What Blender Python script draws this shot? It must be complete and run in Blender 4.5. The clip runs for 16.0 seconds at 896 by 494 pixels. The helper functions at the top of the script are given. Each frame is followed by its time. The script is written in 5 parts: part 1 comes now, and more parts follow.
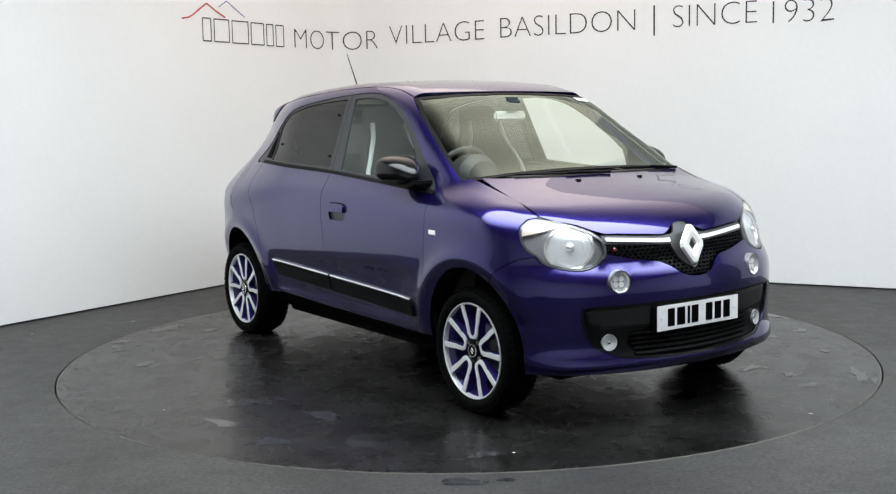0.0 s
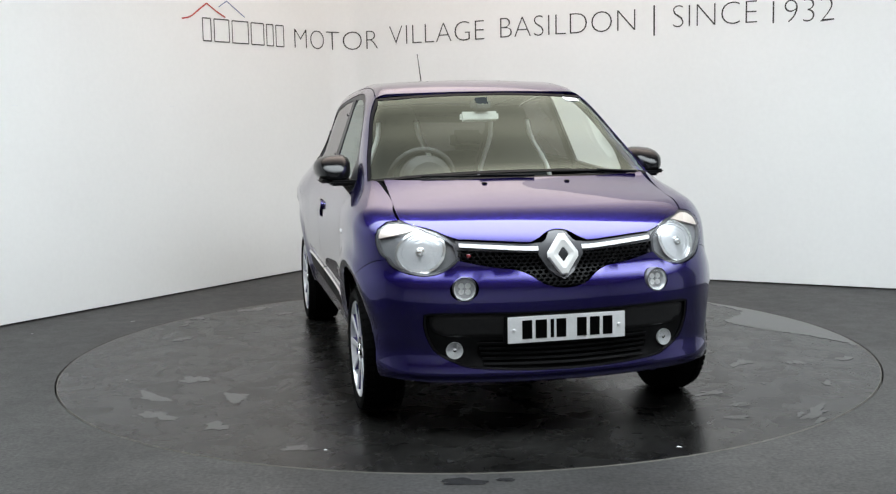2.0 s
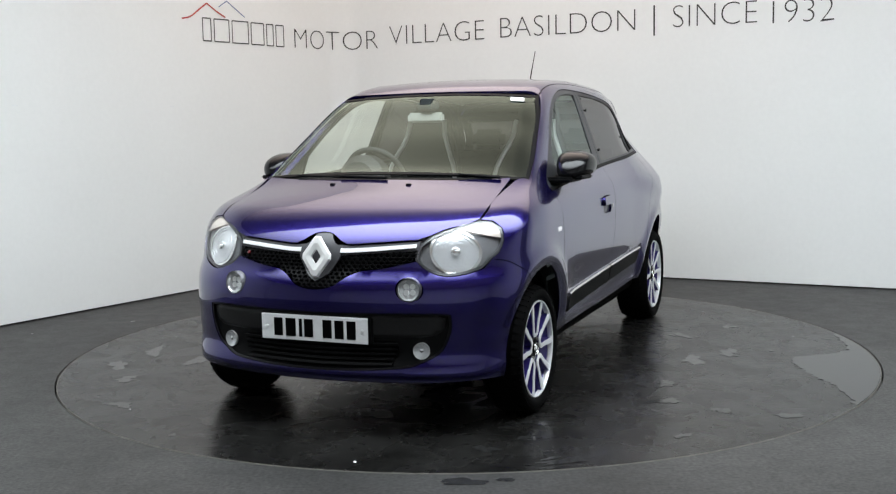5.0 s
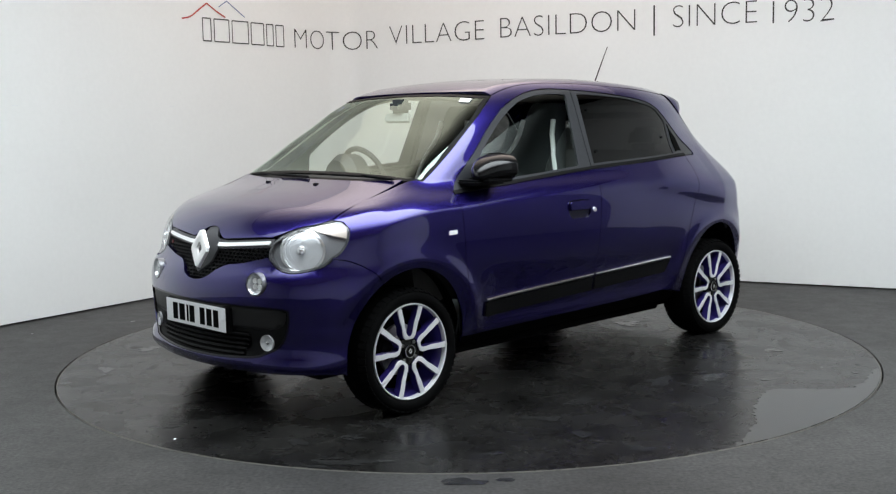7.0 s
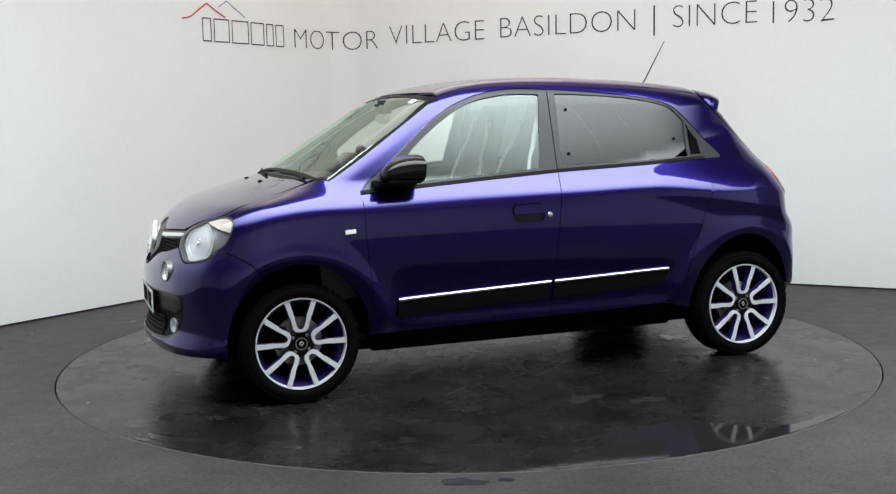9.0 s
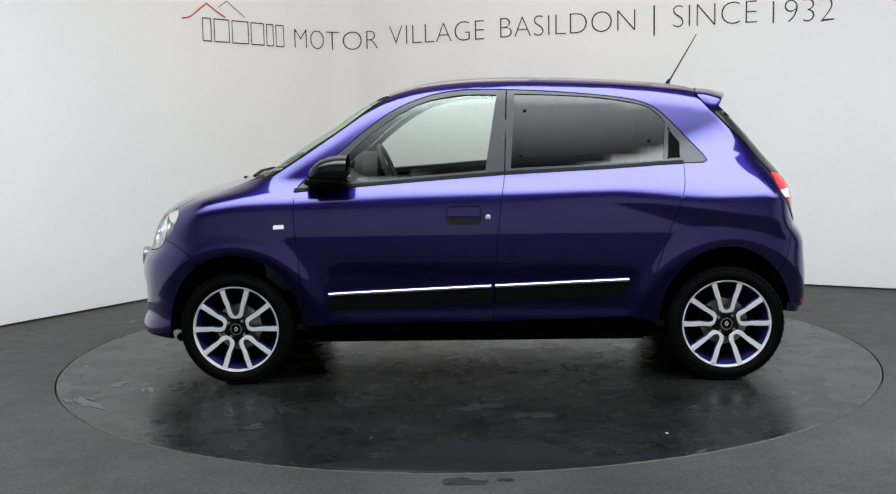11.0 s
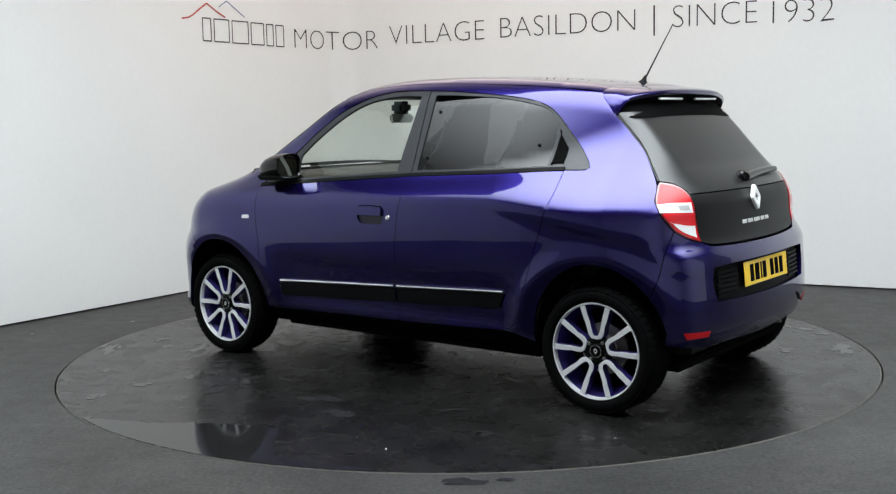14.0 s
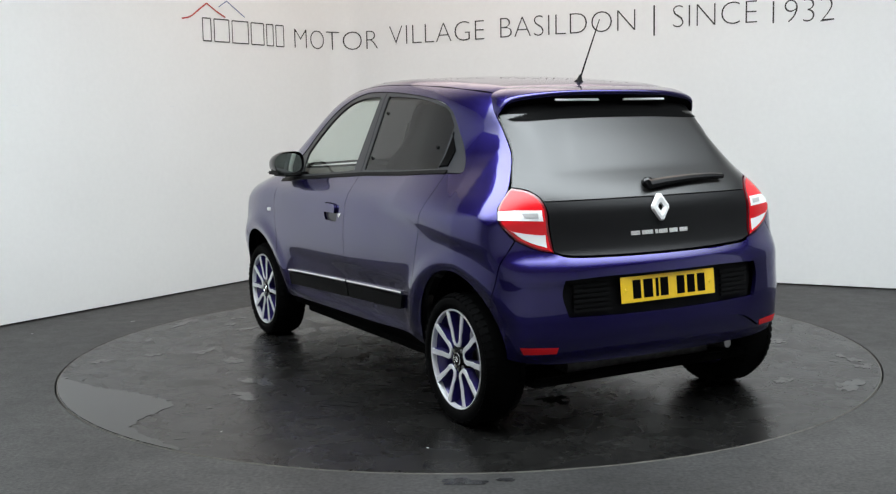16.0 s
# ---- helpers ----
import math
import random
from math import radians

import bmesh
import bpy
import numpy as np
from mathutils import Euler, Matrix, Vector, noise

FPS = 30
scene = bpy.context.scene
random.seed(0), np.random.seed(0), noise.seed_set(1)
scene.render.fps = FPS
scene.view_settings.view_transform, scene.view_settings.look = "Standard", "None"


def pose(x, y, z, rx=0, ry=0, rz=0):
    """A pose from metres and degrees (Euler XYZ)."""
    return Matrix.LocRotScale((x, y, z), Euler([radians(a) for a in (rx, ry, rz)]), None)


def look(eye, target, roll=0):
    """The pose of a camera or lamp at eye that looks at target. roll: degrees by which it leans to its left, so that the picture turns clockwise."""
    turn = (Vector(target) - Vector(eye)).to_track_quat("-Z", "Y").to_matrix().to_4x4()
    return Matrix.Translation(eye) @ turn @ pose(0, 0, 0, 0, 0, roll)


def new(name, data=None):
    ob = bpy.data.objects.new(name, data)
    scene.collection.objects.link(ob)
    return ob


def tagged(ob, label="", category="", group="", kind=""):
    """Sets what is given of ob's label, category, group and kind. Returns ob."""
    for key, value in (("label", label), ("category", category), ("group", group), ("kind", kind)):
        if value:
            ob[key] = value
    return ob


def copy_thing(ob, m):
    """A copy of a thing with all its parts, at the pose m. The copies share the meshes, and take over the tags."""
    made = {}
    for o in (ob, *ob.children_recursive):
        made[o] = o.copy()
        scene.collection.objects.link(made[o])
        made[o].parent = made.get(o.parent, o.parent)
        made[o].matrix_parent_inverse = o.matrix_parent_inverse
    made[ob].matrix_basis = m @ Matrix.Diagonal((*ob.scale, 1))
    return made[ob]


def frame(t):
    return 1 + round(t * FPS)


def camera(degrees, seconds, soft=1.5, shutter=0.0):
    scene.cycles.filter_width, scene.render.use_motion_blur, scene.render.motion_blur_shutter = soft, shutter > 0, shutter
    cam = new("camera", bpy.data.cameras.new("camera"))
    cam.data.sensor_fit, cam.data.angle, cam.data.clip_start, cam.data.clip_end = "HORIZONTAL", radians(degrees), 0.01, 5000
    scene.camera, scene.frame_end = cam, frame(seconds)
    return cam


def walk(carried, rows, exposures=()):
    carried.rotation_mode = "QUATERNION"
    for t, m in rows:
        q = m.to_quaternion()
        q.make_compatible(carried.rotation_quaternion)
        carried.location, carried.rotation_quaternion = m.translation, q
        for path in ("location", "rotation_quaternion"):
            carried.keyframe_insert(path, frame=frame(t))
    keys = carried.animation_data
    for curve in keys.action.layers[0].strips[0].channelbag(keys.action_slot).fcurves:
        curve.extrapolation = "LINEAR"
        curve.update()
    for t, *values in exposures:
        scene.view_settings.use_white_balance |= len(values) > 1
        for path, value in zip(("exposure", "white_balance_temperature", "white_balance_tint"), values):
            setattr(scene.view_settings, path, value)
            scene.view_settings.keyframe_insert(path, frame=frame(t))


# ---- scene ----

# camera: stands still on its tripod
EYE = (0.0, -6.2924, 1.3386)
YAW, PITCH, ROLL = 0.0148975, 0.1164375, -1.173
AIM = (-math.sin(YAW) * math.cos(PITCH), EYE[1] + math.cos(YAW) * math.cos(PITCH), EYE[2] - math.sin(PITCH))
cam = camera(44.52, 16.0, soft=1.25)
walk(cam, [(0.0, look(EYE, AIM, ROLL)), (16.0, look(EYE, AIM, ROLL))], exposures=[(0.0, 0.30), (1.5, 0.28), (3.0, 0.18), (4.0, 0.14), (6.5, 0.11), (16.0, 0.11)])

# ---- light: soft ceiling light of a white photo booth, with an added warm fill ----
world = bpy.data.worlds.new("world")
scene.world = world
world.use_nodes = True
world.node_tree.nodes["Background"].inputs["Color"].default_value = (0.9, 0.95, 1.0, 1)
world.node_tree.nodes["Background"].inputs["Strength"].default_value = 0.05


LIGHT_AT, LIGHT_HALF, LIGHT_POWER = (0.7, -1.4, 3.62), (6.2, 2.7), 10.2
# unseen warm panel, added to tint the bonnet's and roof's reflections brown
FILL_AT, FILL_HALF, FILL_POWER = (0.3, 2.1, 3.60), (4.6, 3.0), 1.8

# ---- materials ----


def material(name, base, rough=0.5, metal=0.0, coat=0.0, grain=0.0, grain_scale=60.0, bump=0.0, bump_scale=200.0, spec=0.5, broad=0.0, broad_scale=2.0):
    """Principled material with broad and fine variation of colour and a fine relief."""
    m = bpy.data.materials.new(name)
    m.use_nodes = True
    nt = m.node_tree
    b = nt.nodes["Principled BSDF"]
    b.inputs["Base Color"].default_value = (*base, 1)
    b.inputs["Roughness"].default_value = rough
    b.inputs["Metallic"].default_value = metal
    b.inputs["Specular IOR Level"].default_value = spec
    b.inputs["Coat Weight"].default_value = coat
    b.inputs["Coat Roughness"].default_value = 0.02
    co = nt.nodes.new("ShaderNodeTexCoord")
    if grain or broad:
        colour = None
        for amount, scale in ((broad, broad_scale), (grain, grain_scale)):
            if not amount:
                continue
            n = nt.nodes.new("ShaderNodeTexNoise")
            n.inputs["Scale"].default_value, n.inputs["Detail"].default_value = scale, 6
            nt.links.new(co.outputs["Object"], n.inputs["Vector"])
            r = nt.nodes.new("ShaderNodeMapRange")
            r.inputs["From Min"].default_value, r.inputs["From Max"].default_value = 0.3, 0.7
            r.inputs["To Min"].default_value, r.inputs["To Max"].default_value = 1 - amount, 1 + amount
            nt.links.new(n.outputs["Fac"], r.inputs["Value"])
            mul = nt.nodes.new("ShaderNodeVectorMath")
            mul.operation = "SCALE"
            if colour is None:
                mul.inputs[0].default_value = base
            else:
                nt.links.new(colour, mul.inputs[0])
            nt.links.new(r.outputs["Result"], mul.inputs["Scale"])
            colour = mul.outputs["Vector"]
        nt.links.new(colour, b.inputs["Base Color"])
    if bump:
        n = nt.nodes.new("ShaderNodeTexNoise")
        n.inputs["Scale"].default_value, n.inputs["Detail"].default_value = bump_scale, 4
        nt.links.new(co.outputs["Object"], n.inputs["Vector"])
        k = nt.nodes.new("ShaderNodeBump")
        k.inputs["Strength"].default_value, k.inputs["Distance"].default_value = 0.4, bump
        nt.links.new(n.outputs["Fac"], k.inputs["Height"])
        nt.links.new(k.outputs["Normal"], b.inputs["Normal"])
    return m


def glass_sheet(name, tint, rough=0.0, gloss=0.05, sheen=(1, 1, 1)):
    """A thin pane: clear or tinted, with the gloss of glass."""
    m = bpy.data.materials.new(name)
    m.use_nodes = True
    nt = m.node_tree
    nt.nodes.remove(nt.nodes["Principled BSDF"])
    t, g, w, p, k, x = (nt.nodes.new(n) for n in ("ShaderNodeBsdfTransparent", "ShaderNodeBsdfGlossy", "ShaderNodeLayerWeight", "ShaderNodeMath", "ShaderNodeMath", "ShaderNodeMixShader"))
    t.inputs["Color"].default_value = (*tint, 1)
    g.inputs["Roughness"].default_value = rough
    g.inputs["Color"].default_value = (*sheen, 1)
    w.inputs["Blend"].default_value = 0.5
    p.operation, k.operation = "POWER", "MULTIPLY_ADD"
    p.inputs[1].default_value = 5.0
    k.inputs[1].default_value, k.inputs[2].default_value = 0.85, gloss
    nt.links.new(w.outputs["Facing"], p.inputs[0])
    nt.links.new(p.outputs[0], k.inputs[0])
    nt.links.new(k.outputs[0], x.inputs[0])
    nt.links.new(t.outputs[0], x.inputs[1])
    nt.links.new(g.outputs[0], x.inputs[2])
    nt.links.new(x.outputs[0], nt.nodes["Material Output"].inputs["Surface"])
    return m


def softbox_cloth(name, power, colour, half):
    """Diffuser of a softbox: brightest in the middle, falling off to its hem."""
    m = bpy.data.materials.new(name)
    m.use_nodes = True
    nt = m.node_tree
    nt.nodes.remove(nt.nodes["Principled BSDF"])
    co, mp, gr, rg, em = (nt.nodes.new(k) for k in ("ShaderNodeTexCoord", "ShaderNodeMapping", "ShaderNodeTexGradient", "ShaderNodeMapRange", "ShaderNodeEmission"))
    mp.inputs["Scale"].default_value = (1 / half[0], 1 / half[1], 1)
    gr.gradient_type = "SPHERICAL"
    rg.interpolation_type = "SMOOTHSTEP"
    rg.inputs["From Max"].default_value = 0.75
    rg.inputs["To Max"].default_value = power
    em.inputs["Color"].default_value = (*colour, 1)
    nt.links.new(co.outputs["Object"], mp.inputs["Vector"])
    nt.links.new(mp.outputs["Vector"], gr.inputs["Vector"])
    nt.links.new(gr.outputs["Fac"], rg.inputs["Value"])
    nt.links.new(rg.outputs["Result"], em.inputs["Strength"])
    nt.links.new(em.outputs[0], nt.nodes["Material Output"].inputs["Surface"])
    return m


SOFTBOX = softbox_cloth("softbox_cloth", LIGHT_POWER, (0.905, 0.985, 1.03), LIGHT_HALF)
WARM_FILL = softbox_cloth("warm_fill_panel", FILL_POWER, (1.0, 0.86, 0.77), FILL_HALF)
PAINT = material("purple_metallic_paint", (0.0130, 0.0072, 0.108), 0.265, 0.90, 1.0, grain=0.10, grain_scale=900, bump=0.0002, bump_scale=1400)
# body purple darkened to carry the shade inside the handle bowl
BOWL = material("shaded_purple_bowl", (0.004, 0.0028, 0.022), 0.35, 0.3, 0.3)
BLACK_TRIM = material("black_plastic", (0.0035, 0.0035, 0.0038), 0.5, spec=0.09, grain=0.15, bump=0.0004, bump_scale=900)
GREY_TRIM = material("dark_grey_plastic", (0.010, 0.010, 0.0105), 0.42, spec=0.30, grain=0.15, bump=0.0004, bump_scale=900)
GLOSS_BLACK = material("gloss_black", (0.004, 0.004, 0.0045), 0.16, spec=0.28, coat=0.12)
FRAME_GREY = material("grey_window_frame", (0.022, 0.023, 0.026), 0.35, spec=0.35, grain=0.08)
RUBBER = material("tyre_rubber", (0.0020, 0.0020, 0.0021), 0.75, spec=0.05, grain=0.2, grain_scale=40, bump=0.0006, bump_scale=300)
SILVER = material("machined_alloy", (0.78, 0.78, 0.80), 0.36, 0.35, grain=0.05, grain_scale=300)
RIM_PURPLE = material("purple_rim_paint", (0.027, 0.018, 0.145), 0.35, 0.3, 0.6, grain=0.05)
CHROME = material("chrome", (0.80, 0.80, 0.80), 0.10, 1.0)
SATIN = material("satin_silver", (0.78, 0.78, 0.77), 0.25, 0.9)
DULL_STEEL = material("dull_exhaust_steel", (0.05, 0.048, 0.046), 0.6, 0.6, grain=0.3, grain_scale=30)
BADGE = material("badge_silver", (0.85, 0.85, 0.84), 0.35, 0.25)
STEEL = material("brake_steel", (0.35, 0.34, 0.33), 0.4, 1.0, grain=0.15)
LAMP_GREY = material("lamp_housing", (0.055, 0.055, 0.06), 0.35, 0.2)
LAMP_SHELL = material("lamp_inner_shell", (0.20, 0.20, 0.21), 0.3, 0.3)
LAMP_AMBER = material("lamp_indicator_reflector", (0.62, 0.54, 0.48), 0.25, 0.2)
LAMP_WHITE = material("lamp_reflector", (0.74, 0.75, 0.76), 0.16, 0.55, bump=0.006, bump_scale=70)
WHITE_PLASTIC = material("white_lens", (0.80, 0.80, 0.80), 0.15, coat=0.8)
RED_LENS = material("red_lens", (0.60, 0.008, 0.014), 0.14, spec=0.3, coat=0.15)
CABIN = material("dark_cabin_cloth", (0.018, 0.022, 0.024), 0.85, grain=0.3, grain_scale=120)
DASH = material("dashboard_plastic", (0.030, 0.029, 0.028), 0.6, grain=0.15)
STRIPE = material("pale_seat_piping", (0.72, 0.73, 0.72), 0.6, grain=0.05)
PLATE_WHITE = material("white_plate", (0.80, 0.81, 0.82), 0.25, grain=0.03)
PLATE_YELLOW = material("yellow_plate", (0.85, 0.55, 0.02), 0.25, grain=0.03)
PLATE_BLACK = material("plate_black", (0.0016, 0.0016, 0.0016), 0.7, spec=0.03)
CLEAR = glass_sheet("clear_lens", (0.95, 0.96, 0.97))
SCREEN_GLASS = glass_sheet("windscreen_glass", (0.92, 0.95, 0.93), gloss=0.115, sheen=(0.80, 0.96, 0.84))
GLASS = glass_sheet("window_glass", (0.84, 0.89, 0.86), gloss=0.07, sheen=(0.9, 1.0, 0.95))
PRIVACY = glass_sheet("privacy_glass", (0.09, 0.09, 0.092), gloss=0.04)
HATCH_GLASS = glass_sheet("tailgate_glass", (0.06, 0.06, 0.062), 0.34, 0.055)
SATIN_BLACK = material("satin_black", (0.006, 0.006, 0.0065), 0.42, spec=0.16)
DEEP_RED = material("deep_red_lens", (0.13, 0.004, 0.008), 0.12, coat=0.8)
PALE_GREY = material("pale_grey_lens", (0.42, 0.42, 0.42), 0.25, coat=0.6)
WALL = material("white_wall_paint", (0.78, 0.785, 0.775), 0.6, grain=0.012, grain_scale=30, broad=0.02, broad_scale=0.8, bump=0.0006, bump_scale=80)
CEILING = material("ceiling_paint", (0.62, 0.50, 0.42), 0.7, broad=0.03)
# unseen side walls: their greys are set for the reflections in the paint
DARK_WALL = material("unseen_grey_wall", (0.48, 0.48, 0.48), 0.7, broad=0.05)
PALE_WALL = material("unseen_white_wall", (0.76, 0.76, 0.76), 0.7, broad=0.05)
DIM_WALL = material("unseen_dark_wall", (0.10, 0.10, 0.10), 0.7, broad=0.05)
BOUNCE_WALL = material("unseen_bounce_wall", (0.75, 0.75, 0.75), 0.7, broad=0.05)
LETTER = material("dark_letter_vinyl", (0.030, 0.028, 0.026), 0.5)
RED_LINE = material("red_vinyl", (0.45, 0.05, 0.04), 0.5)
BLUE_LINE = material("blue_vinyl", (0.16, 0.20, 0.34), 0.5)
FLOOR = material("grey_resin_floor", (0.0330, 0.0326, 0.0320), 0.48, spec=0.19, grain=0.60, grain_scale=60, broad=0.35, broad_scale=1.3, bump=0.0012, bump_scale=220)
DISC = material("turntable_floor", (0.0078, 0.0076, 0.0072), 0.35, spec=0.22, grain=0.55, grain_scale=30, broad=0.55, broad_scale=3.5, bump=0.0006, bump_scale=160)


def patchy_gloss(m, low, high, scale):
    """Worn and damp patches: roughness that wanders over the surface."""
    nt = m.node_tree
    b = nt.nodes["Principled BSDF"]
    co, n, k = (nt.nodes.new(q) for q in ("ShaderNodeTexCoord", "ShaderNodeTexNoise", "ShaderNodeMapRange"))
    n.inputs["Scale"].default_value, n.inputs["Detail"].default_value, n.inputs["Roughness"].default_value = scale, 8, 0.65
    n.inputs["Distortion"].default_value = 0.6
    k.inputs["From Min"].default_value, k.inputs["From Max"].default_value = 0.38, 0.62
    k.inputs["To Min"].default_value, k.inputs["To Max"].default_value = low, high
    nt.links.new(co.outputs["Object"], n.inputs["Vector"])
    nt.links.new(n.outputs["Fac"], k.inputs["Value"])
    nt.links.new(k.outputs["Result"], b.inputs["Roughness"])


patchy_gloss(DISC, 0.23, 0.31, 5.0)
patchy_gloss(FLOOR, 0.455, 0.515, 9.0)
RIM_EDGE = material("turntable_rim_metal", (0.20, 0.19, 0.17), 0.45, 0.3, grain=0.2, grain_scale=20)
GROOVE = material("groove_dark", (0.012, 0.012, 0.012), 0.9)
WET = material("wet_floor", (0.016, 0.016, 0.016), 0.13, spec=0.32, grain=0.1, grain_scale=30)
PUDDLE = material("standing_water", (0.012, 0.012, 0.012), 0.06, spec=0.30, grain=0.1, grain_scale=30)
DAMP = material("damp_floor", (0.020, 0.020, 0.021), 0.16, spec=0.5, grain=0.2, grain_scale=30)

# ---- building helpers ----


def mesh_object(name, verts, faces, mat, parent=None, smooth=False, label="", normals=None):
    me = bpy.data.meshes.new(name)
    me.from_pydata([tuple(map(float, v)) for v in verts], [], [tuple(map(int, f)) for f in faces])
    me.materials.append(mat)
    if smooth:
        me.polygons.foreach_set("use_smooth", [True] * len(me.polygons))
    if normals is not None:
        me.normals_split_custom_set_from_vertices([tuple(map(float, n)) for n in normals])
    me.update()
    ob = new(name, me)
    ob.parent = parent
    if label:
        tagged(ob, label)
    return ob


def part(name, bm, mat, parent=None, label="", smooth=True, sharp=35):
    me = bpy.data.meshes.new(name)
    bmesh.ops.recalc_face_normals(bm, faces=bm.faces)
    for f in bm.faces:
        f.smooth = smooth
    for e in bm.edges:
        e.smooth = not (len(e.link_faces) == 2 and e.calc_face_angle(0) > radians(sharp))
    bm.to_mesh(me)
    bm.free()
    me.materials.append(mat)
    ob = new(name, me)
    ob.parent = parent
    if label:
        tagged(ob, label)
    return ob


def box(x0, y0, z0, x1, y1, z1, bevel=0.0):
    bm = bmesh.new()
    bmesh.ops.create_cube(bm, size=1)
    for v in bm.verts:
        v.co = ((x0 + x1) / 2 + v.co.x * (x1 - x0), (y0 + y1) / 2 + v.co.y * (y1 - y0), (z0 + z1) / 2 + v.co.z * (z1 - z0))
    if bevel:
        bmesh.ops.bevel(bm, geom=bm.edges[:], offset=bevel, segments=2, affect="EDGES")
    return bm


def lathe(profile, n=64, axis="y", bm=None):
    """Turns a profile of (radius, along) about the y or x axis."""
    bm = bm or bmesh.new()
    rings = []
    for r, h in profile:
        ring = []
        for i in range(n):
            a = 2 * math.pi * i / n
            c, s = r * math.cos(a), r * math.sin(a)
            ring.append(bm.verts.new((c, h, s) if axis == "y" else (h, c, s) if axis == "x" else (c, s, h)))
        rings.append(ring)
    for p, q in zip(rings, rings[1:]):
        for i in range(n):
            bm.faces.new((p[i], p[(i + 1) % n], q[(i + 1) % n], q[i]))
    return bm


def prism(outline, y0, y1, bm=None):
    """Extrudes an outline in (x, z) from y0 to y1."""
    bm = bm or bmesh.new()
    lo = [bm.verts.new((x, y0, z)) for x, z in outline]
    hi = [bm.verts.new((x, y1, z)) for x, z in outline]
    n = len(outline)
    bm.faces.new(lo)
    bm.faces.new(hi[::-1])
    for i in range(n):
        bm.faces.new((lo[i], hi[i], hi[(i + 1) % n], lo[(i + 1) % n]))
    return bm


def tube(points, radius, n=8, taper=1.0):
    bm = bmesh.new()
    rings = []
    pts = [Vector(p) for p in points]
    for i, p in enumerate(pts):
        d = (pts[min(i + 1, len(pts) - 1)] - pts[max(i - 1, 0)]).normalized()
        u = d.orthogonal().normalized() if i == 0 else (rings_u - d * rings_u.dot(d)).normalized()
        rings_u = u
        w = d.cross(u)
        r = radius * (1 + (taper - 1) * i / (len(pts) - 1))
        rings.append([bm.verts.new(p + u * r * math.cos(2 * math.pi * k / n) + w * r * math.sin(2 * math.pi * k / n)) for k in range(n)])
    for p, q in zip(rings, rings[1:]):
        for k in range(n):
            bm.faces.new((p[k], p[(k + 1) % n], q[(k + 1) % n], q[k]))
    bm.faces.new(rings[0][::-1])
    bm.faces.new(rings[-1])
    return bm


# ---- the room ----
CORNER = Vector((-1.1104, 4.0179))
WALL_L, WALL_R = Vector((0.55546, 0.83154)), Vector((0.89305, -0.44996))
FILLET, BEND = 0.25, radians(83.0)
TAN = FILLET * math.tan(BEND / 2)


def wall_at(s, off=0.0):
    """Point of the wall's plan s metres along it, off metres in front of it; the rounded corner begins at s = 0."""
    if s < 0:
        p, d = CORNER - WALL_L * TAN + WALL_L * s, WALL_L
    elif s > FILLET * BEND:
        p, d = CORNER + WALL_R * TAN + WALL_R * (s - FILLET * BEND), WALL_R
    else:
        c = CORNER - WALL_L * TAN + Vector((WALL_L.y, -WALL_L.x)) * FILLET
        a = math.atan2(WALL_L.x, -WALL_L.y) - s / FILLET
        p, d = c + Vector((math.cos(a), math.sin(a))) * FILLET, Vector((math.sin(a), -math.cos(a)))
    return p + Vector((d.y, -d.x)) * off


HIGH = 3.75
stations = [-11.0, -6.0, -3.0, -1.5] + [FILLET * BEND * i / 16 for i in range(17)] + [1.5, 3.0, 6.0, 11.0]


def wall_strip(name, z0, z1, off0, off1, mat, label, category):
    vs, fs = [], []
    for s in stations:
        for off, z in ((off1, z0), (off1, z1), (off0, z1), (off0, z0)):
            p = wall_at(s, off)
            vs.append((p.x, p.y, z))
    for i in range(len(stations) - 1):
        a, b = 4 * i, 4 * i + 4
        for k in range(4):
            fs.append((a + k, b + k, b + (k + 1) % 4, a + (k + 1) % 4))
    ob = mesh_object(name, vs, fs, mat)
    return tagged(ob, label, category, kind="structure")


wall_strip("wall_north", 0.012, HIGH, -0.15, 0.0, WALL, "smooth white painted studio wall with a rounded corner", "wall")
wall_strip("baseboard", 0.0, 0.012, -0.12, -0.006, GROOVE, "thin dark joint along the foot of the wall", "trim")

# floor with a round hole for the turntable
R_HOLE, R_DISC = 2.272, 2.262
bm = bmesh.new()
N = 192
inner = [bm.verts.new((R_HOLE * math.cos(2 * math.pi * i / N), R_HOLE * math.sin(2 * math.pi * i / N), 0)) for i in range(N)]
deep = [bm.verts.new((R_HOLE * math.cos(2 * math.pi * i / N), R_HOLE * math.sin(2 * math.pi * i / N), -0.05)) for i in range(N)]
outer = []
for i in range(N):
    c, s = math.cos(2 * math.pi * i / N), math.sin(2 * math.pi * i / N)
    k = 13.0 / max(abs(c), abs(s))
    outer.append(bm.verts.new((c * k, s * k, 0)))
for i in range(N):
    j = (i + 1) % N
    bm.faces.new((inner[i], outer[i], outer[j], inner[j]))
    bm.faces.new((deep[i], inner[i], inner[j], deep[j]))
tagged(part("floor", bm, FLOOR, smooth=False), "dark grey speckled resin floor with a worn matt finish", "floor", kind="structure")
bm = bmesh.new()
bmesh.ops.create_circle(bm, cap_ends=True, radius=2.4, segments=64)
for v in bm.verts:
    v.co.z = -0.05
tagged(part("pit", bm, GROOVE, smooth=False), "dark bottom of the groove round the turntable", "floor", kind="structure")

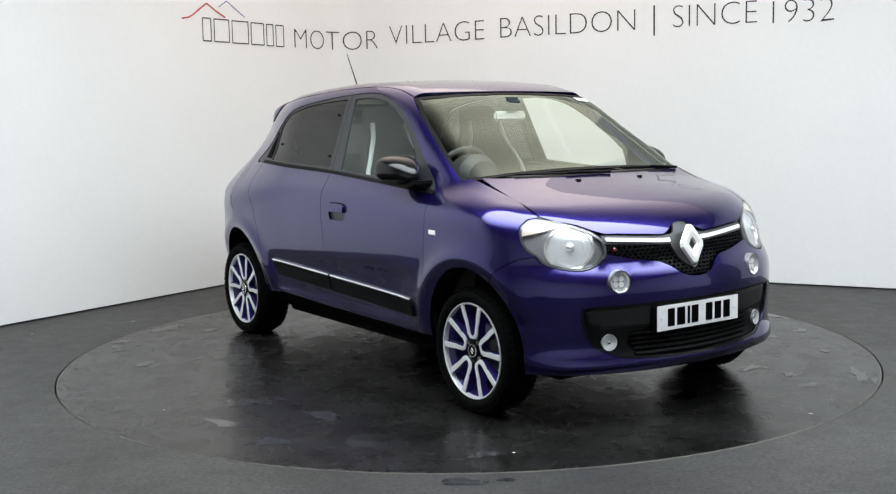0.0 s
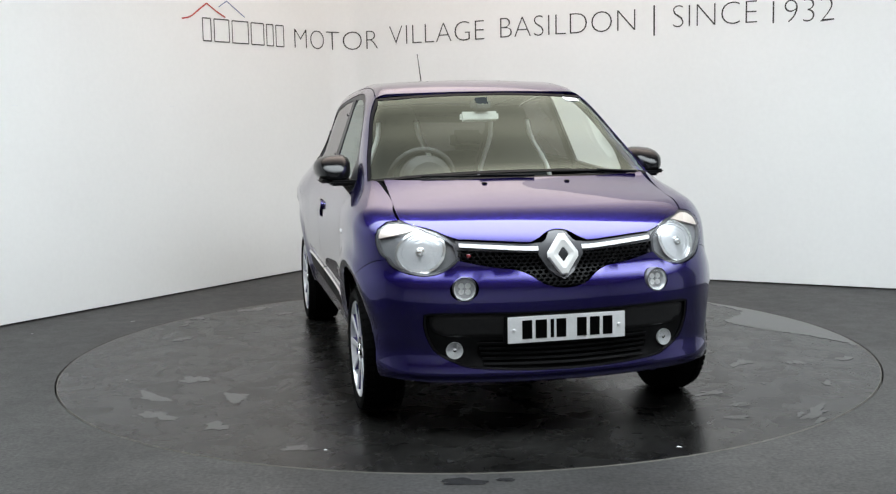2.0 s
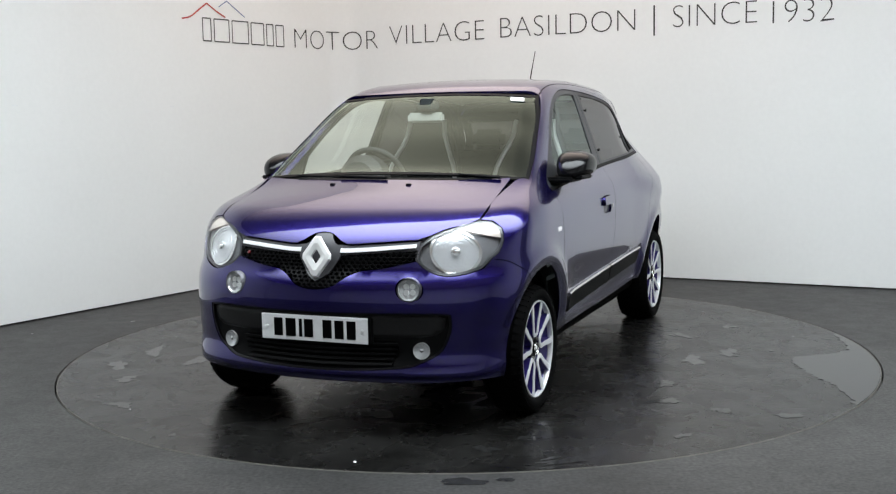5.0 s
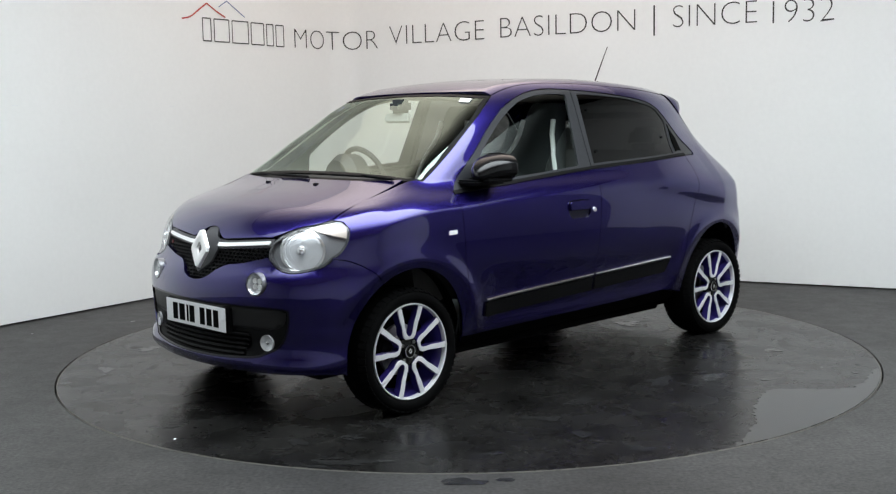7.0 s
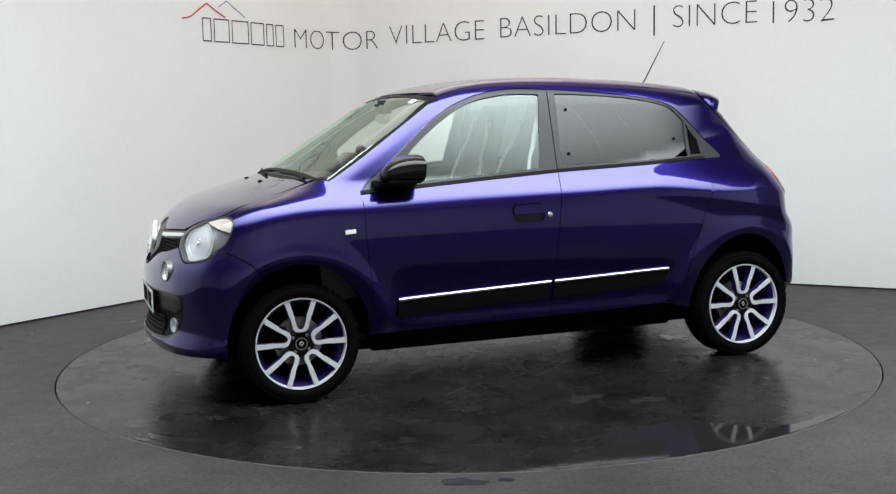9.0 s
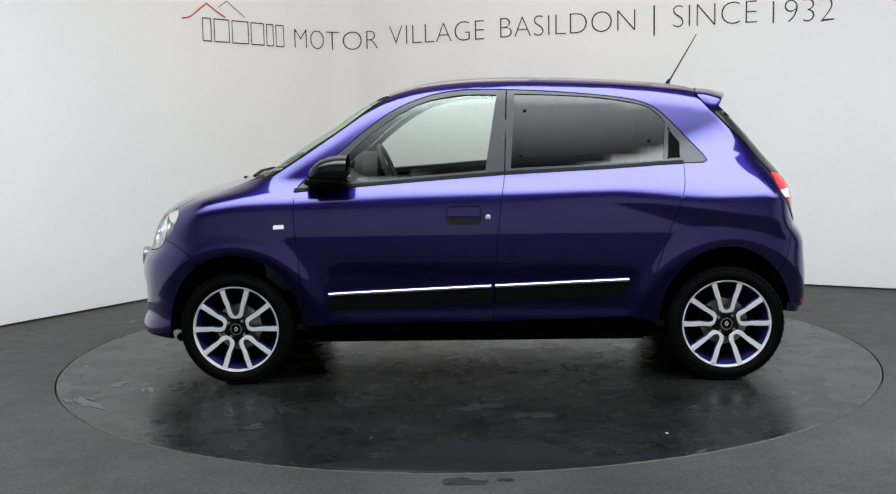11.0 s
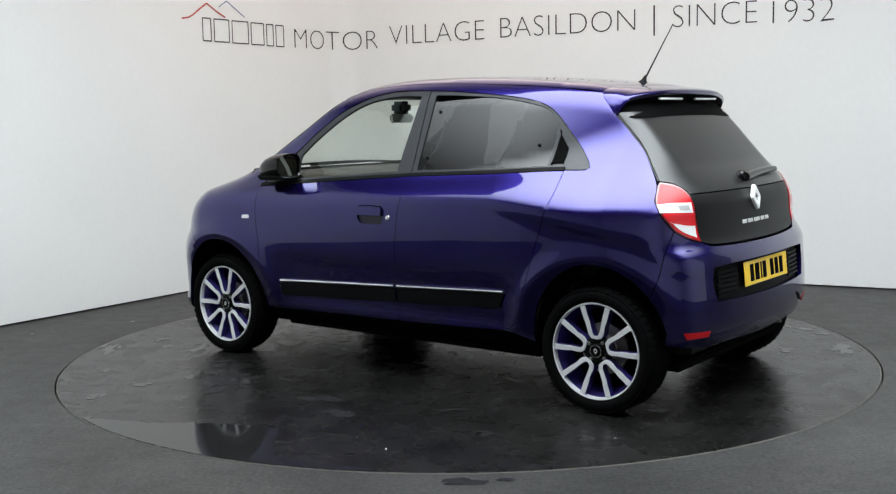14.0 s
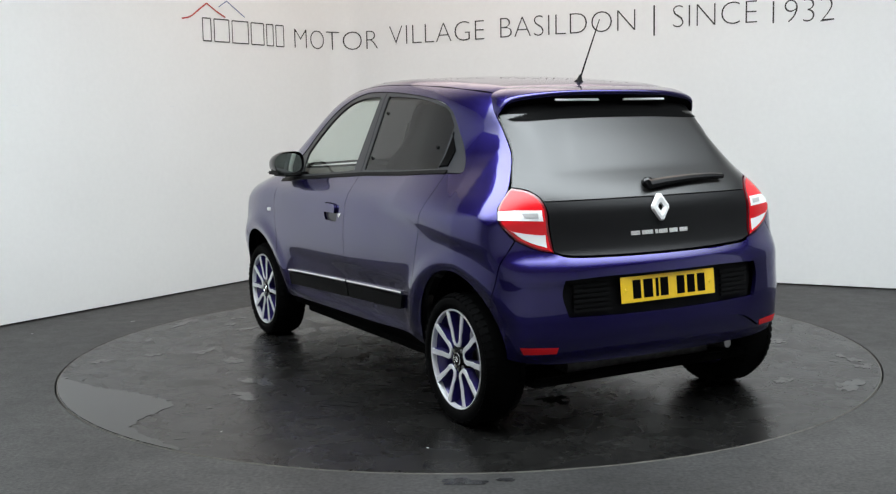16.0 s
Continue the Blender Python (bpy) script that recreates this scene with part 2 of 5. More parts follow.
tagged(part("ceiling", box(-13, -13, HIGH, 13, 13, HIGH + 0.1), CEILING, smooth=False), "plain warm grey ceiling", "ceiling", kind="structure")
# unseen wall, near and pale to throw light back onto the car's front
tagged(part("wall_south", box(-13, -7.3, 0, 13, -7.1, HIGH), BOUNCE_WALL, smooth=False), "unseen pale wall set close to bounce light onto the car", "wall", kind="structure")
# unseen sides; the east is split, its far half dark for darker flank reflections
tagged(part("wall_west", box(-6.2, -11, 0, -6.0, 6, HIGH), DARK_WALL, smooth=False), "unseen grey wall toned for the reflections in the car", "wall", kind="structure")
tagged(part("wall_east", box(6.5, -11, 0, 6.7, -1.6, HIGH), PALE_WALL, smooth=False), "unseen white wall toned for the reflections in the car", "wall", kind="structure")
tagged(part("wall_east_far", box(6.5, -1.6, 0, 6.7, 6, HIGH), DIM_WALL, smooth=False), "unseen dark grey wall added to darken the reflections in the car", "wall", kind="structure")

# the second, warm panel is only added fill
for at, half, cloth, label in ((LIGHT_AT, LIGHT_HALF, SOFTBOX, "large soft white ceiling light"), (FILL_AT, FILL_HALF, WARM_FILL, "unseen dim warm fill panel added under the ceiling near the wall")):
    light = mesh_object("light_panel", [(-half[0], -half[1], 0), (half[0], -half[1], 0), (half[0], half[1], 0), (-half[0], half[1], 0)], [(3, 2, 1, 0)], cloth)
    light.location = at
    tagged(light, label, "ceiling light", group="ceiling lights")

# ---- turntable ----
turntable = new("turntable")
tagged(turntable, "round dark grey turntable set flush in the floor, wet in places", "turntable")
bm = bmesh.new()
bmesh.ops.create_circle(bm, cap_ends=True, radius=R_DISC - 0.004, segments=192)
part("platform", bm, DISC, turntable, smooth=False)
part("rim", lathe([(R_DISC - 0.0042, -0.0002), (R_DISC - 0.002, 0.0012), (R_DISC, -0.002), (R_DISC, -0.045)], 192, "z"), RIM_EDGE, turntable, "worn pale metal rim")


def blob(name, x, y, rx, ry, turn, mat, seed, z=0.0014, rough=0.35):
    """A flat water mark with an uneven outline."""
    rng = random.Random(seed)
    n = 56
    ph = [rng.uniform(0, 6.28) for _ in range(6)]
    bm = bmesh.new()
    vs = []
    for i in range(n):
        a = 2 * math.pi * i / n
        r = 1 + rough * (0.5 * math.sin(2 * a + ph[0]) + 0.4 * math.sin(3 * a + ph[1]) + 0.3 * math.sin(5 * a + ph[2]) + 0.22 * math.sin(8 * a + ph[3]) + 0.15 * math.sin(13 * a + ph[4]))
        px, py = rx * r * math.cos(a), ry * r * math.sin(a)
        c, s = math.cos(turn), math.sin(turn)
        q = Vector((x + c * px - s * py, y + s * px + c * py))
        if q.length > R_DISC - 0.012:
            q *= (R_DISC - 0.012) / q.length
        vs.append(bm.verts.new((q.x, q.y, z)))
    bm.faces.new(vs)
    return part(name, bm, mat, turntable, smooth=False)


# ---- skin of the car: a smooth solid from which every panel is taken ----
def smax(a, b, k):
    h = np.clip(.5 + .5 * (a - b) / k, 0, 1)
    return b + (a - b) * h + k * h * (1 - h)
def smin(a, b, k):
    return -smax(-a, -b, k)
def spline(xs, ys):
    """smooth C1 interpolation (monotone-ish Hermite), linear outside"""
    xs, ys = np.array(xs, float), np.array(ys, float)
    d = np.diff(ys) / np.diff(xs)
    m = np.concatenate([[d[0]], (d[1:] + d[:-1]) / 2, [d[-1]]])
    def f(x):
        x = np.asarray(x, float)
        i = np.clip(np.searchsorted(xs, x) - 1, 0, len(xs) - 2)
        h = xs[i + 1] - xs[i]; t = (x - xs[i]) / h
        tc = np.clip(t, 0, 1)
        y = (2*tc**3 - 3*tc**2 + 1) * ys[i] + (tc**3 - 2*tc**2 + tc) * h * m[i] + (3*tc**2 - 2*tc**3) * ys[i+1] + (tc**3 - tc**2) * h * m[i+1]
        return y + np.where(t < 0, t * h * m[0], 0) + np.where(t > 1, (t - 1) * h * m[-1], 0)
    return f
deck = spline([-1.8, -1.2, -.4, .4, .9, 1.15, 1.3, 1.45, 1.6, 1.7, 1.8, 1.9], [1.08, 1.09, 1.08, 1.06, 1.055, 1.055, 1.035, 1.0, .953, .91, .85, .77])
flank_z = spline([.1, .2, .3, .4, .5, .6, .7, .8, .88, .96, 1.06, 1.2], [-.14, -.098, -.054, -.031, -.016, -.005, .0018, .0030, -.002, -.019, -.064, -.13])
flank_x = spline([-1.8, -1.5, -1.1, -.5, .3, .9, 1.3, 1.6, 1.8], [.71, .79, .832, .830, .828, .834, .836, .805, .76])
nose_z = spline([.15, .2, .24, .27, .30, .33, .42, .55, .60, .64, .67, .70, .76, .86, .95], [-.08, -.012, .024, .034, .026, .012, .013, .019, .016, .004, -.014, -.037, -.052, -.088, -.155])
tail_z = spline([.2, .3, .38, .48, .62, .70, .735, .77, .8, .94, 1.03, 1.21, 1.34, 1.5], [.095, .020, -.007, -.012, -.003, .005, .023, .048, .058, .083, .125, .262, .375, .52])
canopy = spline([-1.7, -1.45, -1.28, -1.06, -.79, -.45, -.16, .12, .328, .497, .598, .732, .864, 1.06, 1.2, 1.4],
                [1.36, 1.42, 1.455, 1.500, 1.531, 1.553, 1.560, 1.552, 1.526, 1.476, 1.425, 1.337, 1.257, 1.13, 1.05, .94])
def body(x, y, z):
    """the car's skin: negative inside"""
    a = np.abs(y)
    side = a - flank_x(x) - flank_z(z)
    # fuller lower corners of the bumpers
    side = side - np.clip((.46 - z) / .2, 0, 1.2) * (.042 * np.clip((x - 1.3) / .3, 0, 1) + .022 * np.clip((-x - 1.3) / .3, 0, 1))
    # flared wheel arches
    for cx, flare in ((1.246, .016), (-1.246, .015)):
        side = side - flare * np.exp(-((np.hypot(x - cx, z - .287) - .425) / .05) ** 2) / (1 + np.exp((.33 - z) / .03))
    # scooped lower doors that kick out again at the sill
    scoop = 1 / (1 + np.exp((z - .575 - .03 * x) / .020)) / (1 + np.exp((.345 - z) / .014)) / (1 + np.exp((-.80 - x) / .022)) / (1 + np.exp((x - .74) / .035))
    side = side + .013 * scoop
    # rear shoulders lean in to meet the pillars
    side = side + .5 * np.clip(z - .92, 0, .2) * np.clip((-x - .7) / .5, 0, 1)
    top = (z - deck(x) + .10 * y * y + .10 * np.clip(a - .5, 0, 1) ** 2)
    nose = x - (1.865 + nose_z(z)) + .30 * y * y + .9 * np.clip(a - .5, 0, 1) ** 2
    lift = np.clip((z - .95) / .15, 0, 1)
    tail = (-1.730 + .034 * lift + tail_z(z)) - x + (.14 - .06 * lift) * y * y + (.30 + 1.0 * np.clip((z - .9) / .2, 0, 1)) * np.clip(a - .45, 0, 1) ** 2
    low = smax(smax(top, side, .09), nose, .10)
    low = smax(low, .19 - z, .05)
    cab = smax((z - canopy(x) + .07 * y * y) * .8, a - .746 + .372 * (z - 1.05) + .30 * np.clip(-x - .7, 0, 1) ** 2 + .05 * np.clip(x - .4, 0, 1) ** 2, .09)
    cab = smax(cab, .965 - z, .05)
    return smax(smin(low, cab, .06 + .22 * np.clip((-x - .2) / 1.1, 0, 1) ** 2), tail - .012 * np.exp(-((z - 1.0) / .09) ** 2), .075)



def gradient(p, e=1e-3):
    g = np.stack([body(*(p + d).T) - body(*(p - d).T) for d in np.eye(3) * e], -1)
    return g / np.maximum(np.linalg.norm(g, axis=1, keepdims=True), 1e-9)


def outward(o, d, lift=0.0, reach=2.0):
    """Points where rays from inside leave the skin raised by lift."""
    ts = np.linspace(0, reach, 120)
    q = o[:, None, :] + ts[None, :, None] * d[:, None, :]
    f = body(q[..., 0], q[..., 1], q[..., 2]) - lift
    i = np.maximum(np.argmax(f > 0, axis=1), 1)
    a, b = ts[i - 1].copy(), ts[i].copy()
    for _ in range(16):
        m = (a + b) / 2
        p = o + m[:, None] * d
        pos = body(*p.T) - lift > 0
        b, a = np.where(pos, m, b), np.where(pos, a, m)
    return o + ((a + b) / 2)[:, None] * d


def from_side(p):
    z = np.zeros(len(p))
    return np.stack([p[:, 0], z, p[:, 1]], -1), np.tile([0.0, 1, 0], (len(p), 1))


def from_top(p):
    return np.stack([p[:, 0], p[:, 1], np.full(len(p), 0.7)], -1), np.tile([0.0, 0, 1], (len(p), 1))


def from_front(p):
    return np.stack([np.full(len(p), 0.2), p[:, 0], p[:, 1]], -1), np.tile([1.0, 0, 0], (len(p), 1))


def from_back(p):
    return np.stack([np.full(len(p), -0.6), p[:, 0], p[:, 1]], -1), np.tile([-1.0, 0, 0], (len(p), 1))


def from_wing(p):
    a = np.maximum(p[:, 1] - 0.75, 0) / 0.75
    z = np.zeros(len(p))
    return np.stack([p[:, 0], z, np.minimum(p[:, 1], 0.75)], -1), np.stack([z, np.cos(a), np.sin(a)], -1)


FAN = 0.75


def from_nose(p):
    a = p[:, 0] / FAN
    z = np.zeros(len(p))
    return np.stack([z + 1.05, z, p[:, 1]], -1), np.stack([np.cos(a), np.sin(a), z], -1)


def from_tail(p):
    a = p[:, 0] / FAN
    z = np.zeros(len(p))
    return np.stack([z - 1.0, z, p[:, 1]], -1), np.stack([-np.cos(a), np.sin(a), z], -1)


def nose_yz(*pts):
    """Nose coordinates of skin points named by (y, z)."""
    q = outward(*from_front(np.array(pts, float)))
    return [(FAN * math.atan2(y, x - 1.05), z) for x, y, z in q]


def nose_xz(*pts):
    q = outward(*from_side(np.array(pts, float)))
    return [(FAN * math.atan2(y, x - 1.05), z) for x, y, z in q]


def tail_yz(*pts):
    q = outward(*from_back(np.array(pts, float)))
    return [(FAN * math.atan2(y, -1.0 - x), z) for x, y, z in q]


def tail_xz(*pts):
    q = outward(*from_side(np.array(pts, float)))
    return [(FAN * math.atan2(y, -1.0 - x), z) for x, y, z in q]


def wing_xyz(*pts):
    return [(x, z if z <= 0.75 else 0.75 + 0.75 * math.atan2(z - 0.75, y)) for x, y, z in pts]


def bent(pts, step=0.02):
    """A smooth curve through a few points (Catmull-Rom), in even steps."""
    p = [np.array(q, float) for q in pts]
    if len(p) == 2:
        n = max(1, int(np.linalg.norm(p[1] - p[0]) / step))
        return [p[0] + (p[1] - p[0]) * i / n for i in range(n + 1)]
    out = []
    ext = [2 * p[0] - p[1]] + p + [2 * p[-1] - p[-2]]
    for a, b, c, d in zip(ext, ext[1:], ext[2:], ext[3:]):
        n = max(1, int(np.linalg.norm(c - b) / step))
        for i in range(n):
            t = i / n
            out.append(0.5 * (2 * b + (c - a) * t + (2 * a - 5 * b + 4 * c - d) * t * t + (3 * b - a - 3 * c + d) * t ** 3))
    return out + [p[-1]]


def outline(*runs, step=0.02):
    """A closed outline from smooth runs that meet in corners."""
    loop = []
    for run in runs:
        for q in bent(run, step):
            if not loop or np.linalg.norm(q - loop[-1]) > step * 0.2:
                loop.append(np.array(q, float))
    if np.linalg.norm(loop[0] - loop[-1]) < step * 0.4:
        loop.pop()
    loop = np.array(loop)
    nxt = np.roll(loop, -1, 0)
    if np.sum(loop[:, 0] * nxt[:, 1] - nxt[:, 0] * loop[:, 1]) < 0:
        loop = loop[::-1]
    return loop


def inset(loop, d):
    t = np.roll(loop, -1, 0) - np.roll(loop, 1, 0)
    t /= np.maximum(np.linalg.norm(t, axis=1, keepdims=True), 1e-9)
    return loop + d * np.stack([-t[:, 1], t[:, 0]], -1)


def inside(pts, loop):
    x, y = pts[:, 0][:, None], pts[:, 1][:, None]
    a, b = loop, np.roll(loop, -1, 0)
    cross = (a[:, 1] > y) != (b[:, 1] > y)
    with np.errstate(divide="ignore", invalid="ignore"):
        xi = (b[:, 0] - a[:, 0]) * (y - a[:, 1]) / (b[:, 1] - a[:, 1]) + a[:, 0]
    return (np.sum(cross & (x < xi), axis=1) % 2) == 1


def sheet(loop, holes=(), step=0.035):
    """Triangles that fill an outline with holes, in the plane."""
    from mathutils.geometry import delaunay_2d_cdt
    loops = [loop, *holes]
    lo, hi = loop.min(0), loop.max(0)
    gx, gy = np.meshgrid(np.arange(lo[0], hi[0], step), np.arange(lo[1], hi[1], step * 0.87))
    gx[1::2] += step / 2
    grid = np.stack([gx.ravel(), gy.ravel()], -1)
    keep = inside(grid, loop)
    for h in holes:
        keep &= ~inside(grid, h)
    grid = grid[keep]
    edge = np.concatenate(loops)
    if len(grid):
        far = np.min(np.linalg.norm(grid[:, None] - edge[None], axis=2), axis=1) > step * 0.45
        grid = grid[far]
    pts, edges, base = [], [], 0
    for l in loops:
        n = len(l)
        pts += [Vector(q) for q in l]
        edges += [(base + i, base + (i + 1) % n) for i in range(n)]
        base += n
    pts += [Vector(q) for q in grid]
    v, _, f, *_ = delaunay_2d_cdt(pts, edges, [], 0, 1e-6)
    v = np.array([tuple(q) for q in v])
    f = np.array([t for t in f if len(t) == 3])
    mid = v[f].mean(1)
    ok = inside(mid, loop)
    for h in holes:
        ok &= ~inside(mid, h)
    f = f[ok]
    a, b, c = v[f[:, 0]], v[f[:, 1]], v[f[:, 2]]
    flip = (b[:, 0] - a[:, 0]) * (c[:, 1] - a[:, 1]) - (b[:, 1] - a[:, 1]) * (c[:, 0] - a[:, 0]) < 0
    f[flip] = f[flip][:, ::-1]
    return v, f


def panel(name, loop, ray, mat, parent, lift=0.0, gap=0.0017, thick=0.014, holes=(), step=0.022, label="", mirror=False, edge=0.0):
    """A piece of the skin within an outline, with folded edges. mirror: the same on the car's other side."""
    loop = inset(loop, gap)
    v, f = sheet(loop, [h for h in holes], step)
    p = outward(*ray(v), lift)
    n = gradient(p)
    a, b, c = p[f[:, 0]], p[f[:, 1]], p[f[:, 2]]
    if np.sum(np.einsum("ij,ij->i", np.cross(b - a, c - a), n[f[:, 0]])) < 0:
        f = f[:, ::-1]
    count = {}
    for t in f.tolist():
        for i in range(3):
            count[(t[i], t[(i + 1) % 3])] = True
    rim = [e for e in count if (e[1], e[0]) not in count]
    ids = sorted({i for e in rim for i in e})
    at = {i: k for k, i in enumerate(ids)}
    m = len(p)
    side = np.zeros((len(ids), 3))
    for i, j in rim:
        w = np.cross(p[j] - p[i], n[i])
        w /= max(np.linalg.norm(w), 1e-9)
        side[at[i]] += w
        side[at[j]] += w
    side /= np.maximum(np.linalg.norm(side, axis=1, keepdims=True), 1e-9)
    top = p[ids]
    p2 = p.copy()
    p2[ids] -= n[ids] * min(0.0012, thick * 0.2)
    n2 = n.copy()
    n2[ids] = n[ids] + edge * side
    verts = np.concatenate([p2, p2[ids], top - n[ids] * thick])
    norms = np.concatenate([n2, side, side])
    norms /= np.maximum(np.linalg.norm(norms, axis=1, keepdims=True), 1e-9)
    faces = f.tolist()
    k = len(ids)
    for i, j in rim:
        faces.append((m + at[j], m + at[i], m + k + at[i], m + k + at[j]))
    if mirror:
        verts, norms, faces = verts * [1, -1, 1], norms * [1, -1, 1], [t[::-1] for t in faces]
    return mesh_object(name, verts, faces, mat, parent, True, label, norms)


def both(name, loop, ray, mat, parents, **kw):
    """The same panel on the left and the right side."""
    return [panel(name, loop, ray, mat, parents[i], mirror=bool(i), **kw) for i in (0, 1)]


def on_skin(ray, pts, lift=0.0):
    q = outward(*ray(np.array(pts, float)), lift)
    return q


# ---- the car ----
car = new("car")
tagged(car, "small purple metallic five-door hatchback with black mirrors and ten-spoke alloy wheels", "car")


def arch(cx, rx, rz, a0, a1, n=14):
    return [(cx + rx * math.cos(radians(a0 + (a1 - a0) * i / n)), 0.287 + rz * math.sin(radians(a0 + (a1 - a0) * i / n))) for i in range(n + 1)]


FX, RX = 1.246, -1.246
# shared lines of the side, in (x, z)
A_LINE = [(0.925, 0.985), (0.923, 0.94), (0.923, 0.88), (0.920, 0.80), (0.910, 0.69), (0.893, 0.49), (0.893, 0.40), (0.900, 0.295)]
B_LINE = [(-0.143, 1.052), (-0.131, 0.964), (-0.117, 0.853), (-0.098, 0.68), (-0.080, 0.40), (-0.074, 0.306)]
C_LINE = [(-1.042, 1.092), (-1.034, 0.988), (-1.005, 0.896), (-0.951, 0.746), (-0.896, 0.578), (-0.845, 0.42), (-0.784, 0.348), (-0.70, 0.324)]
BELT_F = [(0.925, 0.985), (0.671, 1.001), (0.239, 1.029), (-0.143, 1.052)]
BELT_R = [(-0.143, 1.052), (-0.637, 1.072), (-0.914, 1.087), (-1.042, 1.092)]
SILL = [(0.900, 0.295), (0.4, 0.301), (-0.074, 0.306)]
SILL_R = [(-0.074, 0.306), (-0.4, 0.313), (-0.70, 0.324)]
FRAME_TOP = [(0.925, 0.987), (0.871, 1.047), (0.692, 1.184), (0.575, 1.282), (0.428, 1.383), (0.28, 1.446), (0.13, 1.479), (-0.023, 1.486), (-0.326, 1.472), (-0.619, 1.445), (-0.80, 1.417), (-0.90, 1.38), (-0.965, 1.328), (-1.03, 1.26), (-1.102, 1.183), (-1.150, 1.128), (-1.163, 1.104), (-1.145, 1.094), (-1.042, 1.092)]
SCREEN_EDGE = [(0.45, 1.452), (0.588, 1.360), (0.736, 1.260), (0.886, 1.160), (1.020, 1.076), (1.075, 1.045)]
RAIL = [(-1.13, 1.447), (-0.9, 1.474), (-0.6, 1.497), (-0.3, 1.513), (0.0, 1.518), (0.2, 1.507), (0.33, 1.486), (0.45, 1.452)]
HATCH_EDGE = [(-1.505, 0.965), (-1.485, 1.03), (-1.43, 1.105), (-1.371, 1.184), (-1.29, 1.268), (-1.208, 1.352), (-1.13, 1.447)]
ARCH_F = arch(FX, 0.345, 0.383, 60, 184)
ARCH_R = arch(RX, 0.335, 0.392, 0, 140)

hand = outline([(0.146, 0.864), (0.06, 0.866), (-0.018, 0.864)], [(-0.018, 0.864), (-0.025, 0.845), (-0.022, 0.825)], [(-0.022, 0.825), (-0.008, 0.808), (0.128, 0.808)], [(0.128, 0.808), (0.150, 0.828), (0.154, 0.85), (0.146, 0.864)])
doors = []
for name, label in (("front_door", "purple front door with a grey mirror triangle and pane"), ("rear_door", "purple rear door with a tinted pane")):
    pair = []
    for i in (0, 1):
        d = new(name)
        d.parent = car
        tagged(d, label)
        pair.append(d)
    doors.append(pair)
fdoor, rdoor = doors
both("door_skin", outline(A_LINE, SILL, B_LINE[::-1], BELT_F[::-1]), from_side, PAINT, fdoor, holes=[hand])
both("door_skin", outline(B_LINE, SILL_R, C_LINE[::-1], BELT_R[::-1]), from_side, PAINT, rdoor)
both("side_frame", outline(FRAME_TOP, C_LINE, [(-0.70, 0.324), (-0.80, 0.318), (-0.911, 0.287)], ARCH_R, [ARCH_R[-1], (-1.545, 0.62), (-1.572, 0.76), (-1.580, 0.83)], [(-1.580, 0.83), (-1.545, 0.90), (-1.505, 0.965)], HATCH_EDGE, RAIL, SCREEN_EDGE, [(1.075, 1.045), (1.0, 1.01), (0.925, 0.987)]), from_side, PAINT, (car, car))
# the sill's black stands for the shade below the doors, not its paint
both("sill", outline([(0.90, 0.291), (-0.074, 0.302), (-0.70, 0.320), (-0.80, 0.314), (-0.905, 0.283)], [(-0.905, 0.283), (-0.88, 0.245)], [(-0.88, 0.245), (0.89, 0.238)], [(0.89, 0.238), (0.90, 0.291)]), from_side, PLATE_BLACK, (car, car), lift=-0.03, label="sill coloured black for the dark shade below the doors")
HL_BACK = [(1.560, 0.655, 0.905), (1.537, 0.70, 0.897), (1.535, 0.745, 0.87), (1.553, 0.768, 0.82), (1.585, 0.758, 0.768), (1.62, 0.735, 0.742)]
wing_loop = outline(wing_xyz((1.075, 0.70, 1.050), (1.12, 0.655, 1.045), (1.25, 0.648, 1.01), (1.4, 0.655, 0.972), (1.50, 0.66, 0.935), (1.560, 0.655, 0.905)), wing_xyz(*HL_BACK), [(1.62, 0.742), (1.556, 0.728), (1.471, 0.676), (ARCH_F[0][0], ARCH_F[0][1])], ARCH_F, [ARCH_F[-1], (0.9, 0.268), (0.900, 0.295)], A_LINE[::-1][:-1], wing_xyz((0.923, 0.79, 0.94), (0.925, 0.768, 0.985), (1.0, 0.735, 1.02), (1.075, 0.70, 1.050)))
both("wing", wing_loop, from_wing, PAINT, (car, car))


# bonnet
side_edge = [(1.13, 0.645), (1.25, 0.645), (1.4, 0.653), (1.50, 0.657), (1.560, 0.652)]
front_edge = [(1.560, 0.652), (1.61, 0.61), (1.665, 0.54), (1.705, 0.485), (1.735, 0.43)]
lip = [(float(q[0]), float(q[1])) for q in on_skin(from_front, [(0.43, 0.826), (0.30, 0.819), (0.18, 0.810), (0.125, 0.808)])]
peak = [(float(q[0]), float(q[1])) for q in on_skin(from_front, [(0.125, 0.808), (0.085, 0.826), (0.045, 0.850), (0.0, 0.858)])]
front_edge = [(1.560, 0.652), (1.61, 0.61), (1.660, 0.54), (1.700, 0.485), lip[0]]
rear = [(1.235, 0.0), (1.218, 0.3), (1.175, 0.5), (1.13, 0.645)]
flip = lambda run: [(x, -y) for x, y in run[::-1]]
bonnet = panel("bonnet", outline(flip(rear)[:-1] + rear, side_edge, front_edge, lip, peak[:-1] + flip(peak), flip(lip), flip(front_edge), flip(side_edge)), from_top, PAINT, car, label="purple bonnet with a soft crease", step=0.022)
panel("cowl", outline([(1.075, 0.66), (1.14, 0.45), (1.17, 0.2), (1.175, 0.0), (1.17, -0.2), (1.14, -0.45), (1.075, -0.66)], flip(rear)[:-1] + rear), from_top, BLACK_TRIM, car, lift=-0.012, step=0.04, label="black scuttle panel below the windscreen")

